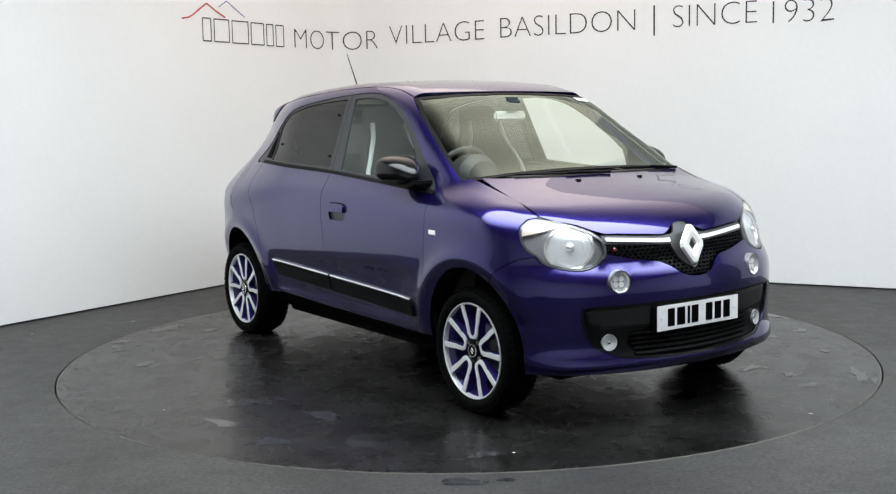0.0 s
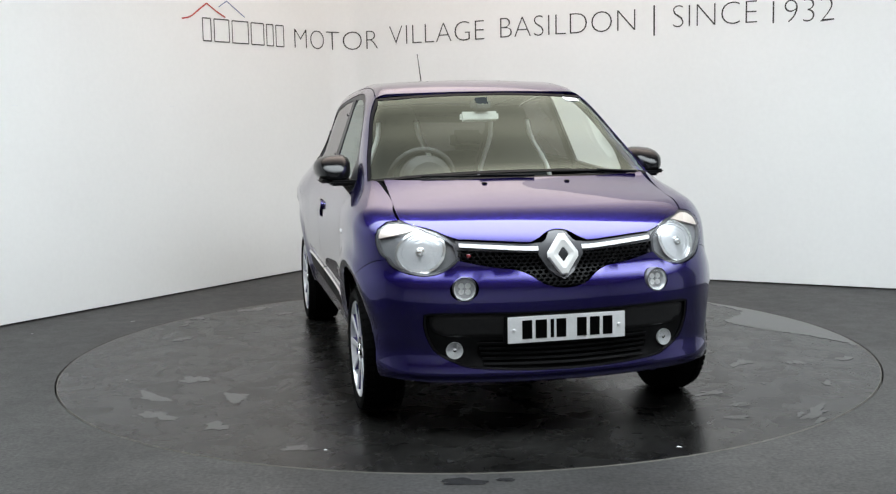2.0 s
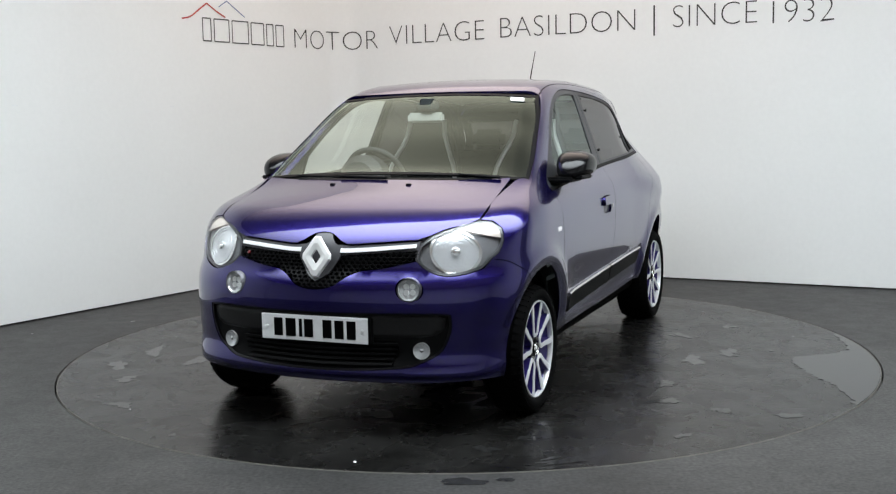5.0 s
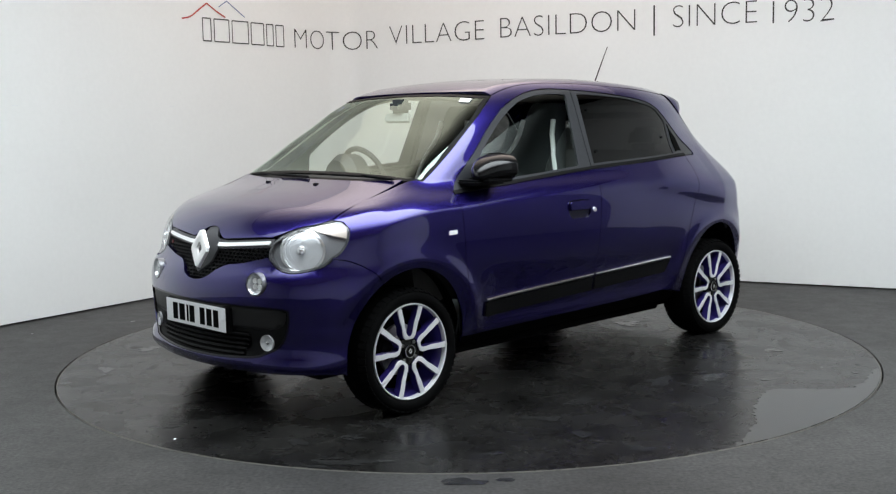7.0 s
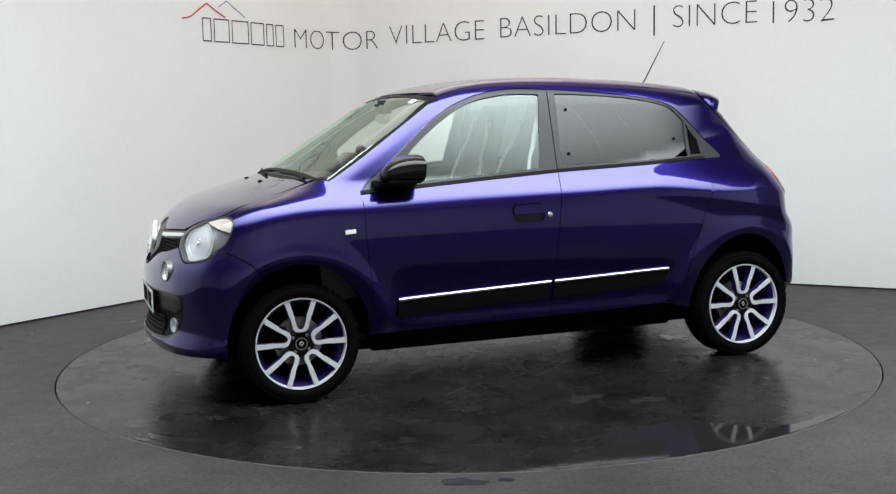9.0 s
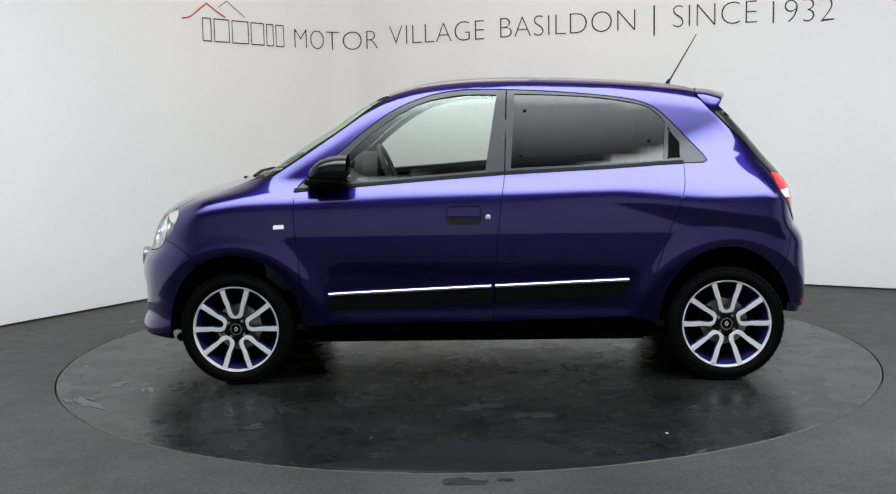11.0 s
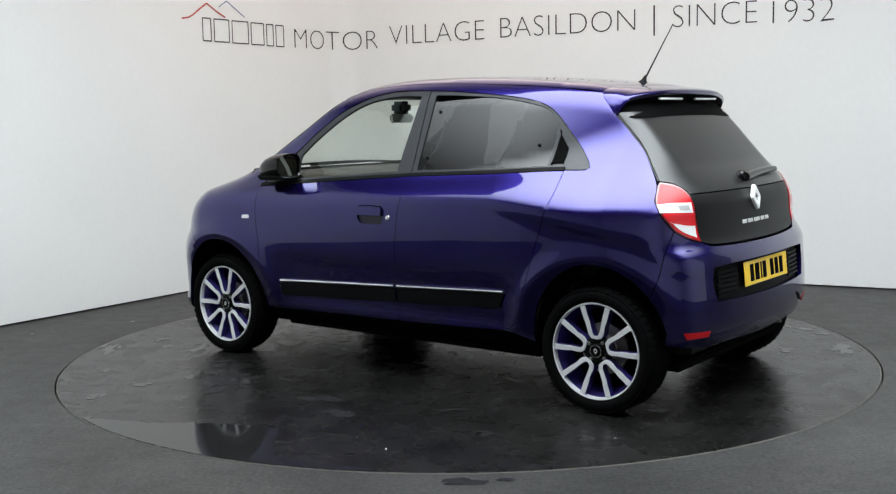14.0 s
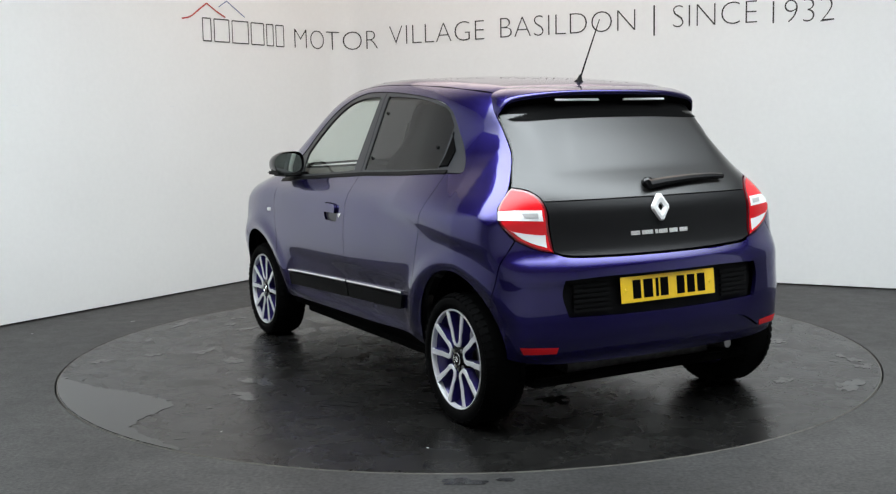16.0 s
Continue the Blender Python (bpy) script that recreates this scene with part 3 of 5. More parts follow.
# roof and screens share their edges with the side frames
rail_y = [(x, float(y)) for (x, z), (_, y, _) in zip(RAIL, on_skin(from_side, RAIL))]
roof_front = [(0.45, rail_y[-1][1]), (0.478, 0.3), (0.488, 0.0)]
roof_back = [(-1.13, rail_y[0][1]), (-1.16, 0.25), (-1.17, 0.0)]
roof_loop = outline([(x, -y) for x, y in roof_front] + roof_front[::-1][1:], rail_y[::-1], roof_back + [(x, -y) for x, y in roof_back[::-1][1:]], [(x, -y) for x, y in rail_y])
panel("roof", roof_loop, from_top, PAINT, car, gap=0.002, step=0.05, label="purple roof with fine seams")
edge_yz = [(float(q[1]), float(q[2])) for q in on_skin(from_side, SCREEN_EDGE)]
top_yz = [(edge_yz[0][0], edge_yz[0][1]), (0.3, 1.468), (0.0, 1.474)]
low_yz = [(edge_yz[-1][0], edge_yz[-1][1]), (0.5, 1.062), (0.25, 1.072), (0.0, 1.075)]
scr = outline([(-y, z) for y, z in top_yz] + top_yz[::-1][1:], edge_yz, low_yz + [(-y, z) for y, z in low_yz[::-1][1:]], [(-y, z) for y, z in edge_yz[::-1]])
panel("windscreen", inset(scr, 0.012), from_front, SCREEN_GLASS, car, lift=-0.006, gap=0.0, thick=0.004, step=0.04, edge=0.0, label="clear windscreen")
panel("windscreen_border", scr, from_front, BLACK_TRIM, car, lift=-0.004, gap=0.003, thick=0.006, holes=[inset(scr, 0.013)], step=0.05, label="black edge of the windscreen")

# side windows: grey frame with the panes let in
pane_f = outline([(0.665, 1.03), (0.30, 1.052), (-0.045, 1.075)], [(-0.045, 1.075), (-0.107, 1.455)], [(-0.107, 1.455), (0.0, 1.459), (0.124, 1.452), (0.276, 1.420), (0.424, 1.346), (0.572, 1.24), (0.669, 1.152)], [(0.669, 1.152), (0.672, 1.09), (0.665, 1.03)])
pane_r = outline([(-0.175, 1.082), (-0.60, 1.096), (-0.943, 1.110)], [(-0.943, 1.110), (-0.962, 1.30)], [(-0.962, 1.30), (-0.92, 1.345), (-0.849, 1.388), (-0.62, 1.432), (-0.35, 1.452), (-0.20, 1.458)], [(-0.20, 1.458), (-0.175, 1.082)])
split = [(-0.143, 1.052), (-0.158, 1.484)]
frame_f = outline(FRAME_TOP[:8] + [(-0.158, 1.482)], split[::-1], BELT_F[::-1])
frame_r = outline([(-0.158, 1.482), *FRAME_TOP[8:]], BELT_R[::-1], split)
both("window_frame", frame_f, from_side, FRAME_GREY, fdoor, lift=-0.004, gap=0.003, holes=[pane_f], label="dark grey window frame")
both("window_frame", frame_r, from_side, FRAME_GREY, rdoor, lift=-0.004, gap=0.003, holes=[pane_r], label="dark grey window frame")
both("pane", pane_f, from_side, GLASS, fdoor, lift=-0.010, gap=-0.004, thick=0.003, step=0.04, edge=0.0, label="clear side window")
both("pane", pane_r, from_side, PRIVACY, rdoor, lift=-0.010, gap=-0.004, thick=0.003, step=0.04, edge=0.0, label="dark tinted side window")
grip = outline([(-0.953, 1.112), (-1.035, 1.116)], [(-1.035, 1.116), (-1.04, 1.20), (-1.02, 1.225), (-0.972, 1.29)], [(-0.972, 1.29), (-0.953, 1.112)])
both("pillar_handle", inset(grip, 0.012), from_side, PLATE_BLACK, rdoor, lift=0.004, gap=0.0, step=0.04, label="black handle hidden in the window pillar")
for (x, z) in ((-0.25, 1.37), (-0.225, 1.143), (-0.876, 1.204)):
    for i in (0, 1):
        q = on_skin(from_side, [(x, z)], -0.008)[0]
        bm = lathe([(0.0, 0.006), (0.007, 0.005), (0.009, 0.0)], 12)
        o = part("pane_clip", bm, BLACK_TRIM, rdoor[i])
        o.matrix_basis = Matrix.Translation((q[0], q[1] * (1 - 2 * i), q[2])) @ pose(0, 0, 0, 0, 0, 180 * i)
# belt mouldings
for doors_, run in ((fdoor, BELT_F), (rdoor, BELT_R)):
    low = run
    high = [(x, z + 0.018) for x, z in run]
    both("belt_moulding", outline(low, high[::-1]), from_side, BLACK_TRIM, doors_, lift=0.004, gap=0.001, thick=0.012, label="black belt moulding")

# chrome strips over black cladding on the doors
for doors_, x0, x1 in ((fdoor, 0.758, -0.066), (rdoor, -0.088, -0.758)):
    zt = lambda x: 0.489 - 0.0376 * x
    end = 0.04 if x1 < -0.5 else 0.0
    both("side_cladding", outline([(x0, zt(x0) - 0.014), (x1, zt(x1) - 0.014)], [(x1, zt(x1) - 0.014), (x1 + end, zt(x1) - 0.085)], [(x1 + end, zt(x1) - 0.085), (x0, zt(x0) - 0.085)], [(x0, zt(x0) - 0.085), (x0, zt(x0) - 0.014)]), from_side, BLACK_TRIM, doors_, lift=0.012, gap=0.0, label="black side cladding")
    for i in (0, 1):
        run = on_skin(from_side, [(x0 + (x1 - x0) * k / 8, zt(x0 + (x1 - x0) * k / 8)) for k in range(9)], 0.006)
        part("chrome_strip", tube([(p[0], p[1] * (1 - 2 * i), p[2]) for p in run], 0.0085, 12), CHROME, doors_[i], "bright chrome strip")
# handles, locks, repeaters, fuel flap
lever = outline([(0.140, 0.897), (0.06, 0.900), (-0.010, 0.897)], [(-0.010, 0.897), (-0.019, 0.882), (-0.018, 0.853)], [(-0.018, 0.853), (0.147, 0.853)], [(0.147, 0.853), (0.149, 0.882), (0.140, 0.897)])
both("handle_recess", hand, from_side, BOWL, fdoor, lift=-0.013, gap=-0.006, thick=0.003, label="purple bowl behind the door handle, darkened for its shade")
# black sheet under the lever draws the shade of its gap
both("handle_gap_shade", inset(lever, -0.0035), from_side, PLATE_BLACK, fdoor, lift=0.0012, gap=0.0, thick=0.003, label="black sheet for the shade in the gap round the handle")
both("door_handle", lever, from_side, PAINT, fdoor, lift=0.016, gap=0.0, thick=0.016, label="purple door handle")


def disc_on(name, ray, uv, r, mat, parent, lift=0.0, depth=0.006, mirror=False, n=24, label="", dome=0.3):
    """A round piece set on the skin."""
    q = on_skin(ray, [uv], lift)
    nrm = gradient(q)[0]
    q = q[0].copy()
    if mirror:
        q[1], nrm = -q[1], nrm * [1, -1, 1]
    bm = lathe([(r, -depth), (r, 0.0), (r * 0.9, depth * dome), (r * 0.5, depth * dome * 1.8), (0.0005, depth * dome * 2.2)], n, "z")
    ob = part(name, bm, mat, parent, label)
    ob.matrix_basis = Matrix.Translation(q.tolist()) @ Vector(nrm.tolist()).to_track_quat("Z", "Y").to_matrix().to_4x4()
    return ob


disc_on("lock", from_side, (-0.056, 0.843), 0.014, SATIN, fdoor[0], label="small silver lock")
for i in (0, 1):
    rep = outline([(0.972, 0.824), (1.024, 0.822)], [(1.024, 0.822), (1.026, 0.800)], [(1.026, 0.800), (0.97, 0.802)], [(0.97, 0.802), (0.972, 0.824)])
    panel("side_repeater", rep, from_side, WHITE_PLASTIC, car, lift=0.005, gap=0.001, thick=0.008, mirror=bool(i), label="small clear side indicator")
# the flap's gap is likewise a black sheet in place of shade
flap_gap_shade = outline([(-1.274, 0.794), (-1.274, 0.916)], [(-1.274, 0.916), (-1.406, 0.916)], [(-1.406, 0.916), (-1.406, 0.794)], [(-1.406, 0.794), (-1.274, 0.794)])
panel("flap_gap_shade", flap_gap_shade, from_side, PLATE_BLACK, car, lift=0.0004, gap=0.004, thick=0.003, mirror=True, label="black sheet for the shade in the gap round the fuel flap")
panel("fuel_flap", outline([(-1.28, 0.80), (-1.28, 0.91)], [(-1.28, 0.91), (-1.40, 0.91)], [(-1.40, 0.91), (-1.40, 0.80)], [(-1.40, 0.80), (-1.28, 0.80)]), from_side, PAINT, car, lift=0.0011, gap=0.004, thick=0.003, mirror=True, label="purple fuel flap")

# ---- front end ----


def nose_pt(x, y, z):
    return (FAN * math.atan2(y, x - 1.05), z)


def sym(run):
    """A run from the middle outwards made whole by its mirror image."""
    return [(-a, b) for a, b in run[::-1]] + list(run[1:])


def ring_on(u, z, r, n=28):
    return np.array([(u + r * math.cos(2 * math.pi * i / n), z + r * math.sin(2 * math.pi * i / n)) for i in range(n)])


LAMP_BACK = [nose_pt(*q) for q in HL_BACK]
LAMP_LOW = [LAMP_BACK[-1]] + nose_yz((0.70, 0.708), (0.64, 0.686), (0.57, 0.679), (0.505, 0.694), (0.462, 0.72), (0.44, 0.742))
LAMP_IN = [LAMP_LOW[-1]] + nose_yz((0.438, 0.77), (0.445, 0.805))
LAMP_TOP = [LAMP_IN[-1]] + nose_yz((0.485, 0.842), (0.54, 0.869), (0.60, 0.892)) + [LAMP_BACK[0]]
lamp_loop = outline(LAMP_BACK, LAMP_LOW, LAMP_IN, LAMP_TOP)
GRILLE_LOW = nose_yz((0, 0.622), (0.05, 0.627), (0.10, 0.644), (0.14, 0.674), (0.20, 0.699), (0.30, 0.712), (0.44, 0.742))
chin = nose_xz((1.585, 0.232)) + nose_yz((0.70, 0.236), (0.5, 0.230), (0.25, 0.227), (0, 0.226))
half = [GRILLE_LOW, LAMP_LOW[::-1], [LAMP_LOW[0]] + nose_xz((1.556, 0.728), (1.471, 0.676), ARCH_F[0]), nose_xz(*arch(FX, 0.345, 0.383, 60, -9)), chin]
neg = lambda run: [(-a, b) for a, b in run[::-1]]
MOUTH_TOP = nose_yz((0, 0.527), (0.3, 0.529), (0.545, 0.529), (0.596, 0.520))
MOUTH_LOW = nose_yz((0.596, 0.520), (0.598, 0.47), (0.58, 0.405), (0.545, 0.352), (0.47, 0.312), (0.40, 0.294), (0.2, 0.281), (0, 0.277))
mouth = outline(MOUTH_TOP, MOUTH_LOW, neg(MOUTH_LOW), neg(MOUTH_TOP))
U_DRL = nose_yz((0.428, 0.627))[0]
drl = [ring_on(s * U_DRL[0], U_DRL[1], 0.050) for s in (1, -1)]
bumper = panel("front_bumper", outline(*half, *[neg(r) for r in half[::-1]]), from_nose, PAINT, car, holes=[mouth, *drl], step=0.03, thick=0.02, label="purple front bumper")
panel("nose_core", outline(*[[(a, b + 0.0) for a, b in r] for r in half[:1]], [half[0][-1], LAMP_BACK[0]], [LAMP_BACK[0], half[3][0]], half[3], chin, *[neg(r) for r in [chin, half[3], [LAMP_BACK[0], half[3][0]], [half[0][-1], LAMP_BACK[0]], half[0]]]), from_nose, PLATE_BLACK, car, lift=-0.06, gap=0.0, step=0.06, label="black structure behind the bumper")
grille = panel("grille_backing", outline(sym(GRILLE_LOW), [GRILLE_LOW[-1]] + nose_yz((0.445, 0.82)), sym(nose_yz((0, 0.865), (0.045, 0.86), (0.09, 0.832), (0.13, 0.815), (0.30, 0.82), (0.445, 0.82)))[::-1], neg([GRILLE_LOW[-1]] + nose_yz((0.445, 0.82)))), from_nose, PLATE_BLACK, car, lift=-0.035, gap=-0.004, step=0.04, label="black upper grille")
grille_loop = outline(sym(GRILLE_LOW), [GRILLE_LOW[-1]] + nose_yz((0.445, 0.78)), sym(nose_yz((0, 0.785), (0.12, 0.768), (0.30, 0.778), (0.445, 0.785)))[::-1], neg([GRILLE_LOW[-1]] + nose_yz((0.445, 0.78))))


def honeycomb(loop, ray, r, lift, name, parent):
    """Hexagonal mesh cells on the skin within an outline, as open rings."""
    lo, hi = loop.min(0), loop.max(0)
    vs, fs = [], []
    row, z = 0, lo[1]
    while z < hi[1]:
        x = lo[0] + (row % 2) * r * 0.95
        while x < hi[0]:
            if inside(np.array([(x, z)]), loop)[0]:
                rim = [(x + r * k * math.cos(math.pi * (i / 3 + 1 / 6)), z + r * 0.72 * k * math.sin(math.pi * (i / 3 + 1 / 6))) for k in (1.06, 0.80) for i in range(6)]
                b = len(vs)
                vs += rim
                fs += [(b + i, b + (i + 1) % 6, b + 6 + (i + 1) % 6, b + 6 + i) for i in range(6)]
            x += r * 1.9
        z += r * 1.15
        row += 1
    up = on_skin(ray, vs, lift)
    down = on_skin(ray, vs, lift - 0.012)
    n = len(vs)
    faces = []
    for f in fs:
        faces.append(f)
        faces.append((f[3], f[2], f[2] + n, f[3] + n))
    ob = mesh_object(name, np.concatenate([up, down]), faces, BLACK_TRIM, parent)
    return tagged(ob, "black honeycomb mesh", kind="stuff")


honeycomb(grille_loop, from_nose, 0.0135, -0.016, "honeycomb", grille)
# grille brow with two chrome bars
for s in (1, -1):
    run = lambda pts: [(s * a, b) for a, b in nose_yz(*pts)]
    top, low = [(0.448, 0.822), (0.30, 0.812), (0.15, 0.803), (0.085, 0.806)], [(0.448, 0.785), (0.30, 0.776), (0.15, 0.766), (0.085, 0.764)]
    panel("grille_brow", outline(run(top), run([top[-1], low[-1]]), run(low[::-1]), run([low[0], top[0]])), from_nose, LAMP_GREY, grille, lift=-0.010, gap=0.0, label="grey grille brow")
    top, low = [(0.432, 0.812), (0.30, 0.803), (0.15, 0.793), (0.098, 0.793)], [(0.432, 0.797), (0.30, 0.787), (0.15, 0.776), (0.098, 0.775)]
    panel("chrome_bar", outline(run(top), run([top[-1], low[-1]]), run(low[::-1]), run([low[0], top[0]])), from_nose, BADGE, grille, lift=-0.002, gap=0.0, label="chrome bar")
# diamond badge on its grey mount
mount = outline(nose_yz((0, 0.862), (0.035, 0.856)), nose_yz((0.035, 0.856), (0.062, 0.815), (0.10, 0.80)), nose_yz((0.10, 0.80), (0.10, 0.755)), nose_yz((0.10, 0.755), (0.055, 0.69), (0.0, 0.655)), neg(nose_yz((0.10, 0.755), (0.055, 0.69), (0.0, 0.655))), neg(nose_yz((0.10, 0.80), (0.10, 0.755))), neg(nose_yz((0.035, 0.856), (0.062, 0.815), (0.10, 0.80))), neg(nose_yz((0, 0.862), (0.035, 0.856))))
panel("badge_mount", mount, from_nose, LAMP_GREY, car, lift=-0.006, gap=0.0, label="dark grey badge mount")


def diamond(name, h, w, t, mat, parent, at, nrm):
    """A folded diamond ring, the badge."""
    bm = bmesh.new()
    rings = []
    for k, y in ((1.0, 0.0), (0.93, t), (0.66, t * 1.25), (0.33, t * 0.9), (0.33, 0.0)):
        rings.append([bm.verts.new((w * k * dx, h * k * dz, y)) for dx, dz in ((0.16, 0.84), (-0.16, 0.84), (-0.84, 0.10), (-0.84, -0.10), (-0.16, -0.84), (0.16, -0.84), (0.84, -0.10), (0.84, 0.10))])
    for p, q in zip(rings, rings[1:]):
        for i in range(8):
            bm.faces.new((p[i], p[(i + 1) % 8], q[(i + 1) % 8], q[i]))
    ob = part(name, bm, mat, parent, "silver diamond badge", smooth=False)
    z = Vector(nrm).normalized()
    x = Vector((0, 0, 1)).cross(z).normalized()
    m = Matrix((x, z.cross(x), z)).transposed().to_4x4()
    ob.matrix_basis = Matrix.Translation(at) @ m
    return ob


diamond("badge", 0.106, 0.082, 0.014, BADGE, car, (1.828, 0, 0.757), (1.0, 0, 0.20))
disc_on("grille_sticker", from_nose, nose_yz((-0.40, 0.758))[0], 0.009, DEEP_RED, grille, lift=-0.014, depth=0.003, label="small red sticker")


def bowl(name, r, depth, mat, parent, at, nrm, label=""):
    ob = part(name, lathe([(r * 1.1, -0.002), (r * 1.06, 0.010), (r, 0.006), (r * 0.93, -depth * 0.35), (r * 0.7, -depth * 0.8), (r * 0.32, -depth), (0.001, -depth)], 40, "z"), mat, parent, label)
    ob.matrix_basis = Matrix.Translation(at) @ Vector(nrm).to_track_quat("Z", "Y").to_matrix().to_4x4()
    return ob


for i, s in enumerate((1, -1)):
    lamp = new("headlamp")
    lamp.parent = car
    tagged(lamp, "large clear round-bowled headlamp")
    kw = dict(mirror=bool(i))
    panel("housing", lamp_loop, from_nose, LAMP_SHELL, lamp, lift=-0.026, gap=-0.002, thick=0.01, label="grey lamp housing", **kw)
    panel("housing_rim", lamp_loop, from_nose, LAMP_GREY, lamp, lift=-0.006, gap=0.002, thick=0.05, holes=[inset(lamp_loop, 0.011)], label="grey lamp surround", **kw)
    up = outline([LAMP_TOP[2], LAMP_TOP[3], LAMP_TOP[4]], [LAMP_TOP[4], *LAMP_BACK[1:4]], [LAMP_BACK[3]] + nose_yz((0.70, 0.835), (0.60, 0.862)) + [LAMP_TOP[2]])
    panel("indicator", up, from_nose, LAMP_AMBER, lamp, lift=-0.010, gap=0.006, thick=0.012, label="silver indicator reflector", **kw)
    uc = nose_yz((0.597, 0.776))[0]
    panel("reflector", ring_on(uc[0], uc[1], 0.090, 40), from_nose, LAMP_WHITE, lamp, lift=-0.020, gap=0.0, thick=0.012, step=0.03, edge=0.2, label="bright round reflector", **kw)
    panel("reflector_ring", ring_on(uc[0], uc[1], 0.094, 40), from_nose, SATIN, lamp, lift=-0.012, gap=0.0, thick=0.016, holes=[ring_on(uc[0], uc[1], 0.084, 40)], step=0.03, label="silver ring round the reflector", **kw)
    for r0, r1, lf in ((0.078, 0.070, -0.016), (0.058, 0.051, -0.0175), (0.040, 0.034, -0.0185)):
        panel("reflector_step", ring_on(uc[0], uc[1], r0, 32), from_nose, LAMP_WHITE, lamp, lift=lf, gap=0.0, thick=0.006, holes=[ring_on(uc[0], uc[1], r1, 32)], step=0.03, **kw)
    disc_on("bulb_socket", from_nose, uc, 0.020, SATIN, lamp, lift=-0.016, depth=0.004, mirror=bool(i), label="silver bulb socket")
    disc_on("bulb", from_nose, (uc[0], uc[1] - 0.004), 0.014, CHROME, lamp, lift=-0.009, depth=0.008, mirror=bool(i), label="bulb shield")
    panel("lens", lamp_loop, from_nose, CLEAR, lamp, lift=0.0, gap=0.004, thick=0.004, step=0.03, edge=0.1, label="clear lamp lens", **kw)
    # round daytime lamp
    day = new("day_lamp")
    day.parent = car
    tagged(day, "small round daytime lamp with a chrome ring")
    q = on_skin(from_nose, [U_DRL])[0]
    n_ = gradient(np.array([q]))[0]
    q[1] *= s
    nn = (float(n_[0]), float(n_[1]) * s * 0.8, 0.05)
    base = Vector(q.tolist())
    inn = base - Vector(nn).normalized() * 0.004
    bowl("ring", 0.043, 0.010, LAMP_WHITE, day, inn, nn, "chrome ring")
    part("socket", lathe([(0.051, 0.012), (0.052, -0.02), (0.001, -0.03)], 28, "z"), LAMP_SHELL, day).matrix_basis = Matrix.Translation(inn) @ Vector(nn).to_track_quat("Z", "Y").to_matrix().to_4x4()
    mz = Matrix.Translation(inn) @ Vector(nn).to_track_quat("Z", "Y").to_matrix().to_4x4()
    for dx, dy in ((-0.014, -0.012), (0.014, -0.012), (-0.014, 0.014), (0.014, 0.014)):
        part("cell", lathe([(0.0125, -0.009), (0.0115, -0.003), (0.001, -0.004)], 14, "z"), BADGE, day).matrix_basis = mz @ pose(dx, dy, 0)
    part("lens", lathe([(0.0385, 0.003), (0.03, 0.008), (0.012, 0.011), (0.0005, 0.0115)], 28, "z"), CLEAR, day).matrix_basis = mz
    fog = new("fog_lamp")
    fog.parent = car
    tagged(fog, "small round fog lamp in the lower grille")
    q = on_skin(from_front, [(0.472, 0.367)], -0.006)[0]
    mf = Matrix.Translation((q[0], q[1] * s, q[2])) @ Vector((1, 0.28 * s, 0)).to_track_quat("Z", "Y").to_matrix().to_4x4()
    part("bowl", lathe([(0.036, -0.02), (0.036, 0.004), (0.031, 0.002), (0.022, -0.004), (0.001, -0.006)], 26, "z"), LAMP_WHITE, fog).matrix_basis = mf
    part("bulb", lathe([(0.001, 0.0), (0.008, -0.002), (0.009, -0.016)], 14, "z"), CHROME, fog).matrix_basis = mf
    part("lens", lathe([(0.031, 0.003), (0.022, 0.007), (0.0005, 0.009)], 26, "z"), CLEAR, fog).matrix_basis = mf

# lower grille: black insert, slats, plate
lower = panel("lower_grille", mouth, from_nose, BLACK_TRIM, car, lift=-0.014, gap=-0.004, step=0.04, label="black lower grille insert")
panel("lower_grille_lip", mouth, from_nose, GLOSS_BLACK, lower, lift=-0.003, gap=0.001, thick=0.014, holes=[inset(mouth, 0.010)], label="black lip round the grille")
bar_top, bar_low = [(0, 0.518), (0.3, 0.520), (0.545, 0.517), (0.578, 0.505)], [(0.578, 0.505), (0.572, 0.465), (0.535, 0.432), (0.40, 0.422), (0, 0.420)]
bar_top, bar_low = nose_yz(*bar_top), nose_yz(*bar_low)
panel("grille_bar", outline(bar_top, bar_low, neg(bar_low), neg(bar_top)), from_nose, GREY_TRIM, lower, lift=-0.012, gap=0.0, thick=0.02, edge=0.8, label="rounded dark grey grille bar")
slot = outline(nose_yz((-0.37, 0.408), (0, 0.412), (0.37, 0.408)), nose_yz((0.37, 0.408), (0.385, 0.36), (0.36, 0.303)), nose_yz((0.36, 0.303), (0, 0.292), (-0.36, 0.303)), nose_yz((-0.36, 0.303), (-0.385, 0.36), (-0.37, 0.408)))
panel("slot", slot, from_nose, PLATE_BLACK, lower, lift=-0.012, gap=0.0, thick=0.004, label="dark air slot")
for k in range(5):
    z = 0.308 + 0.0205 * k
    w = 0.355 + 0.006 * k
    panel("slat", outline(nose_yz((-w, z + 0.009), (0, z + 0.005), (w, z + 0.009)), nose_yz((w, z + 0.009), (w, z)), nose_yz((w, z), (0, z - 0.004), (-w, z)), nose_yz((-w, z), (-w, z + 0.009))), from_nose, BLACK_TRIM, lower, lift=-0.001, gap=0.0, thick=0.012)


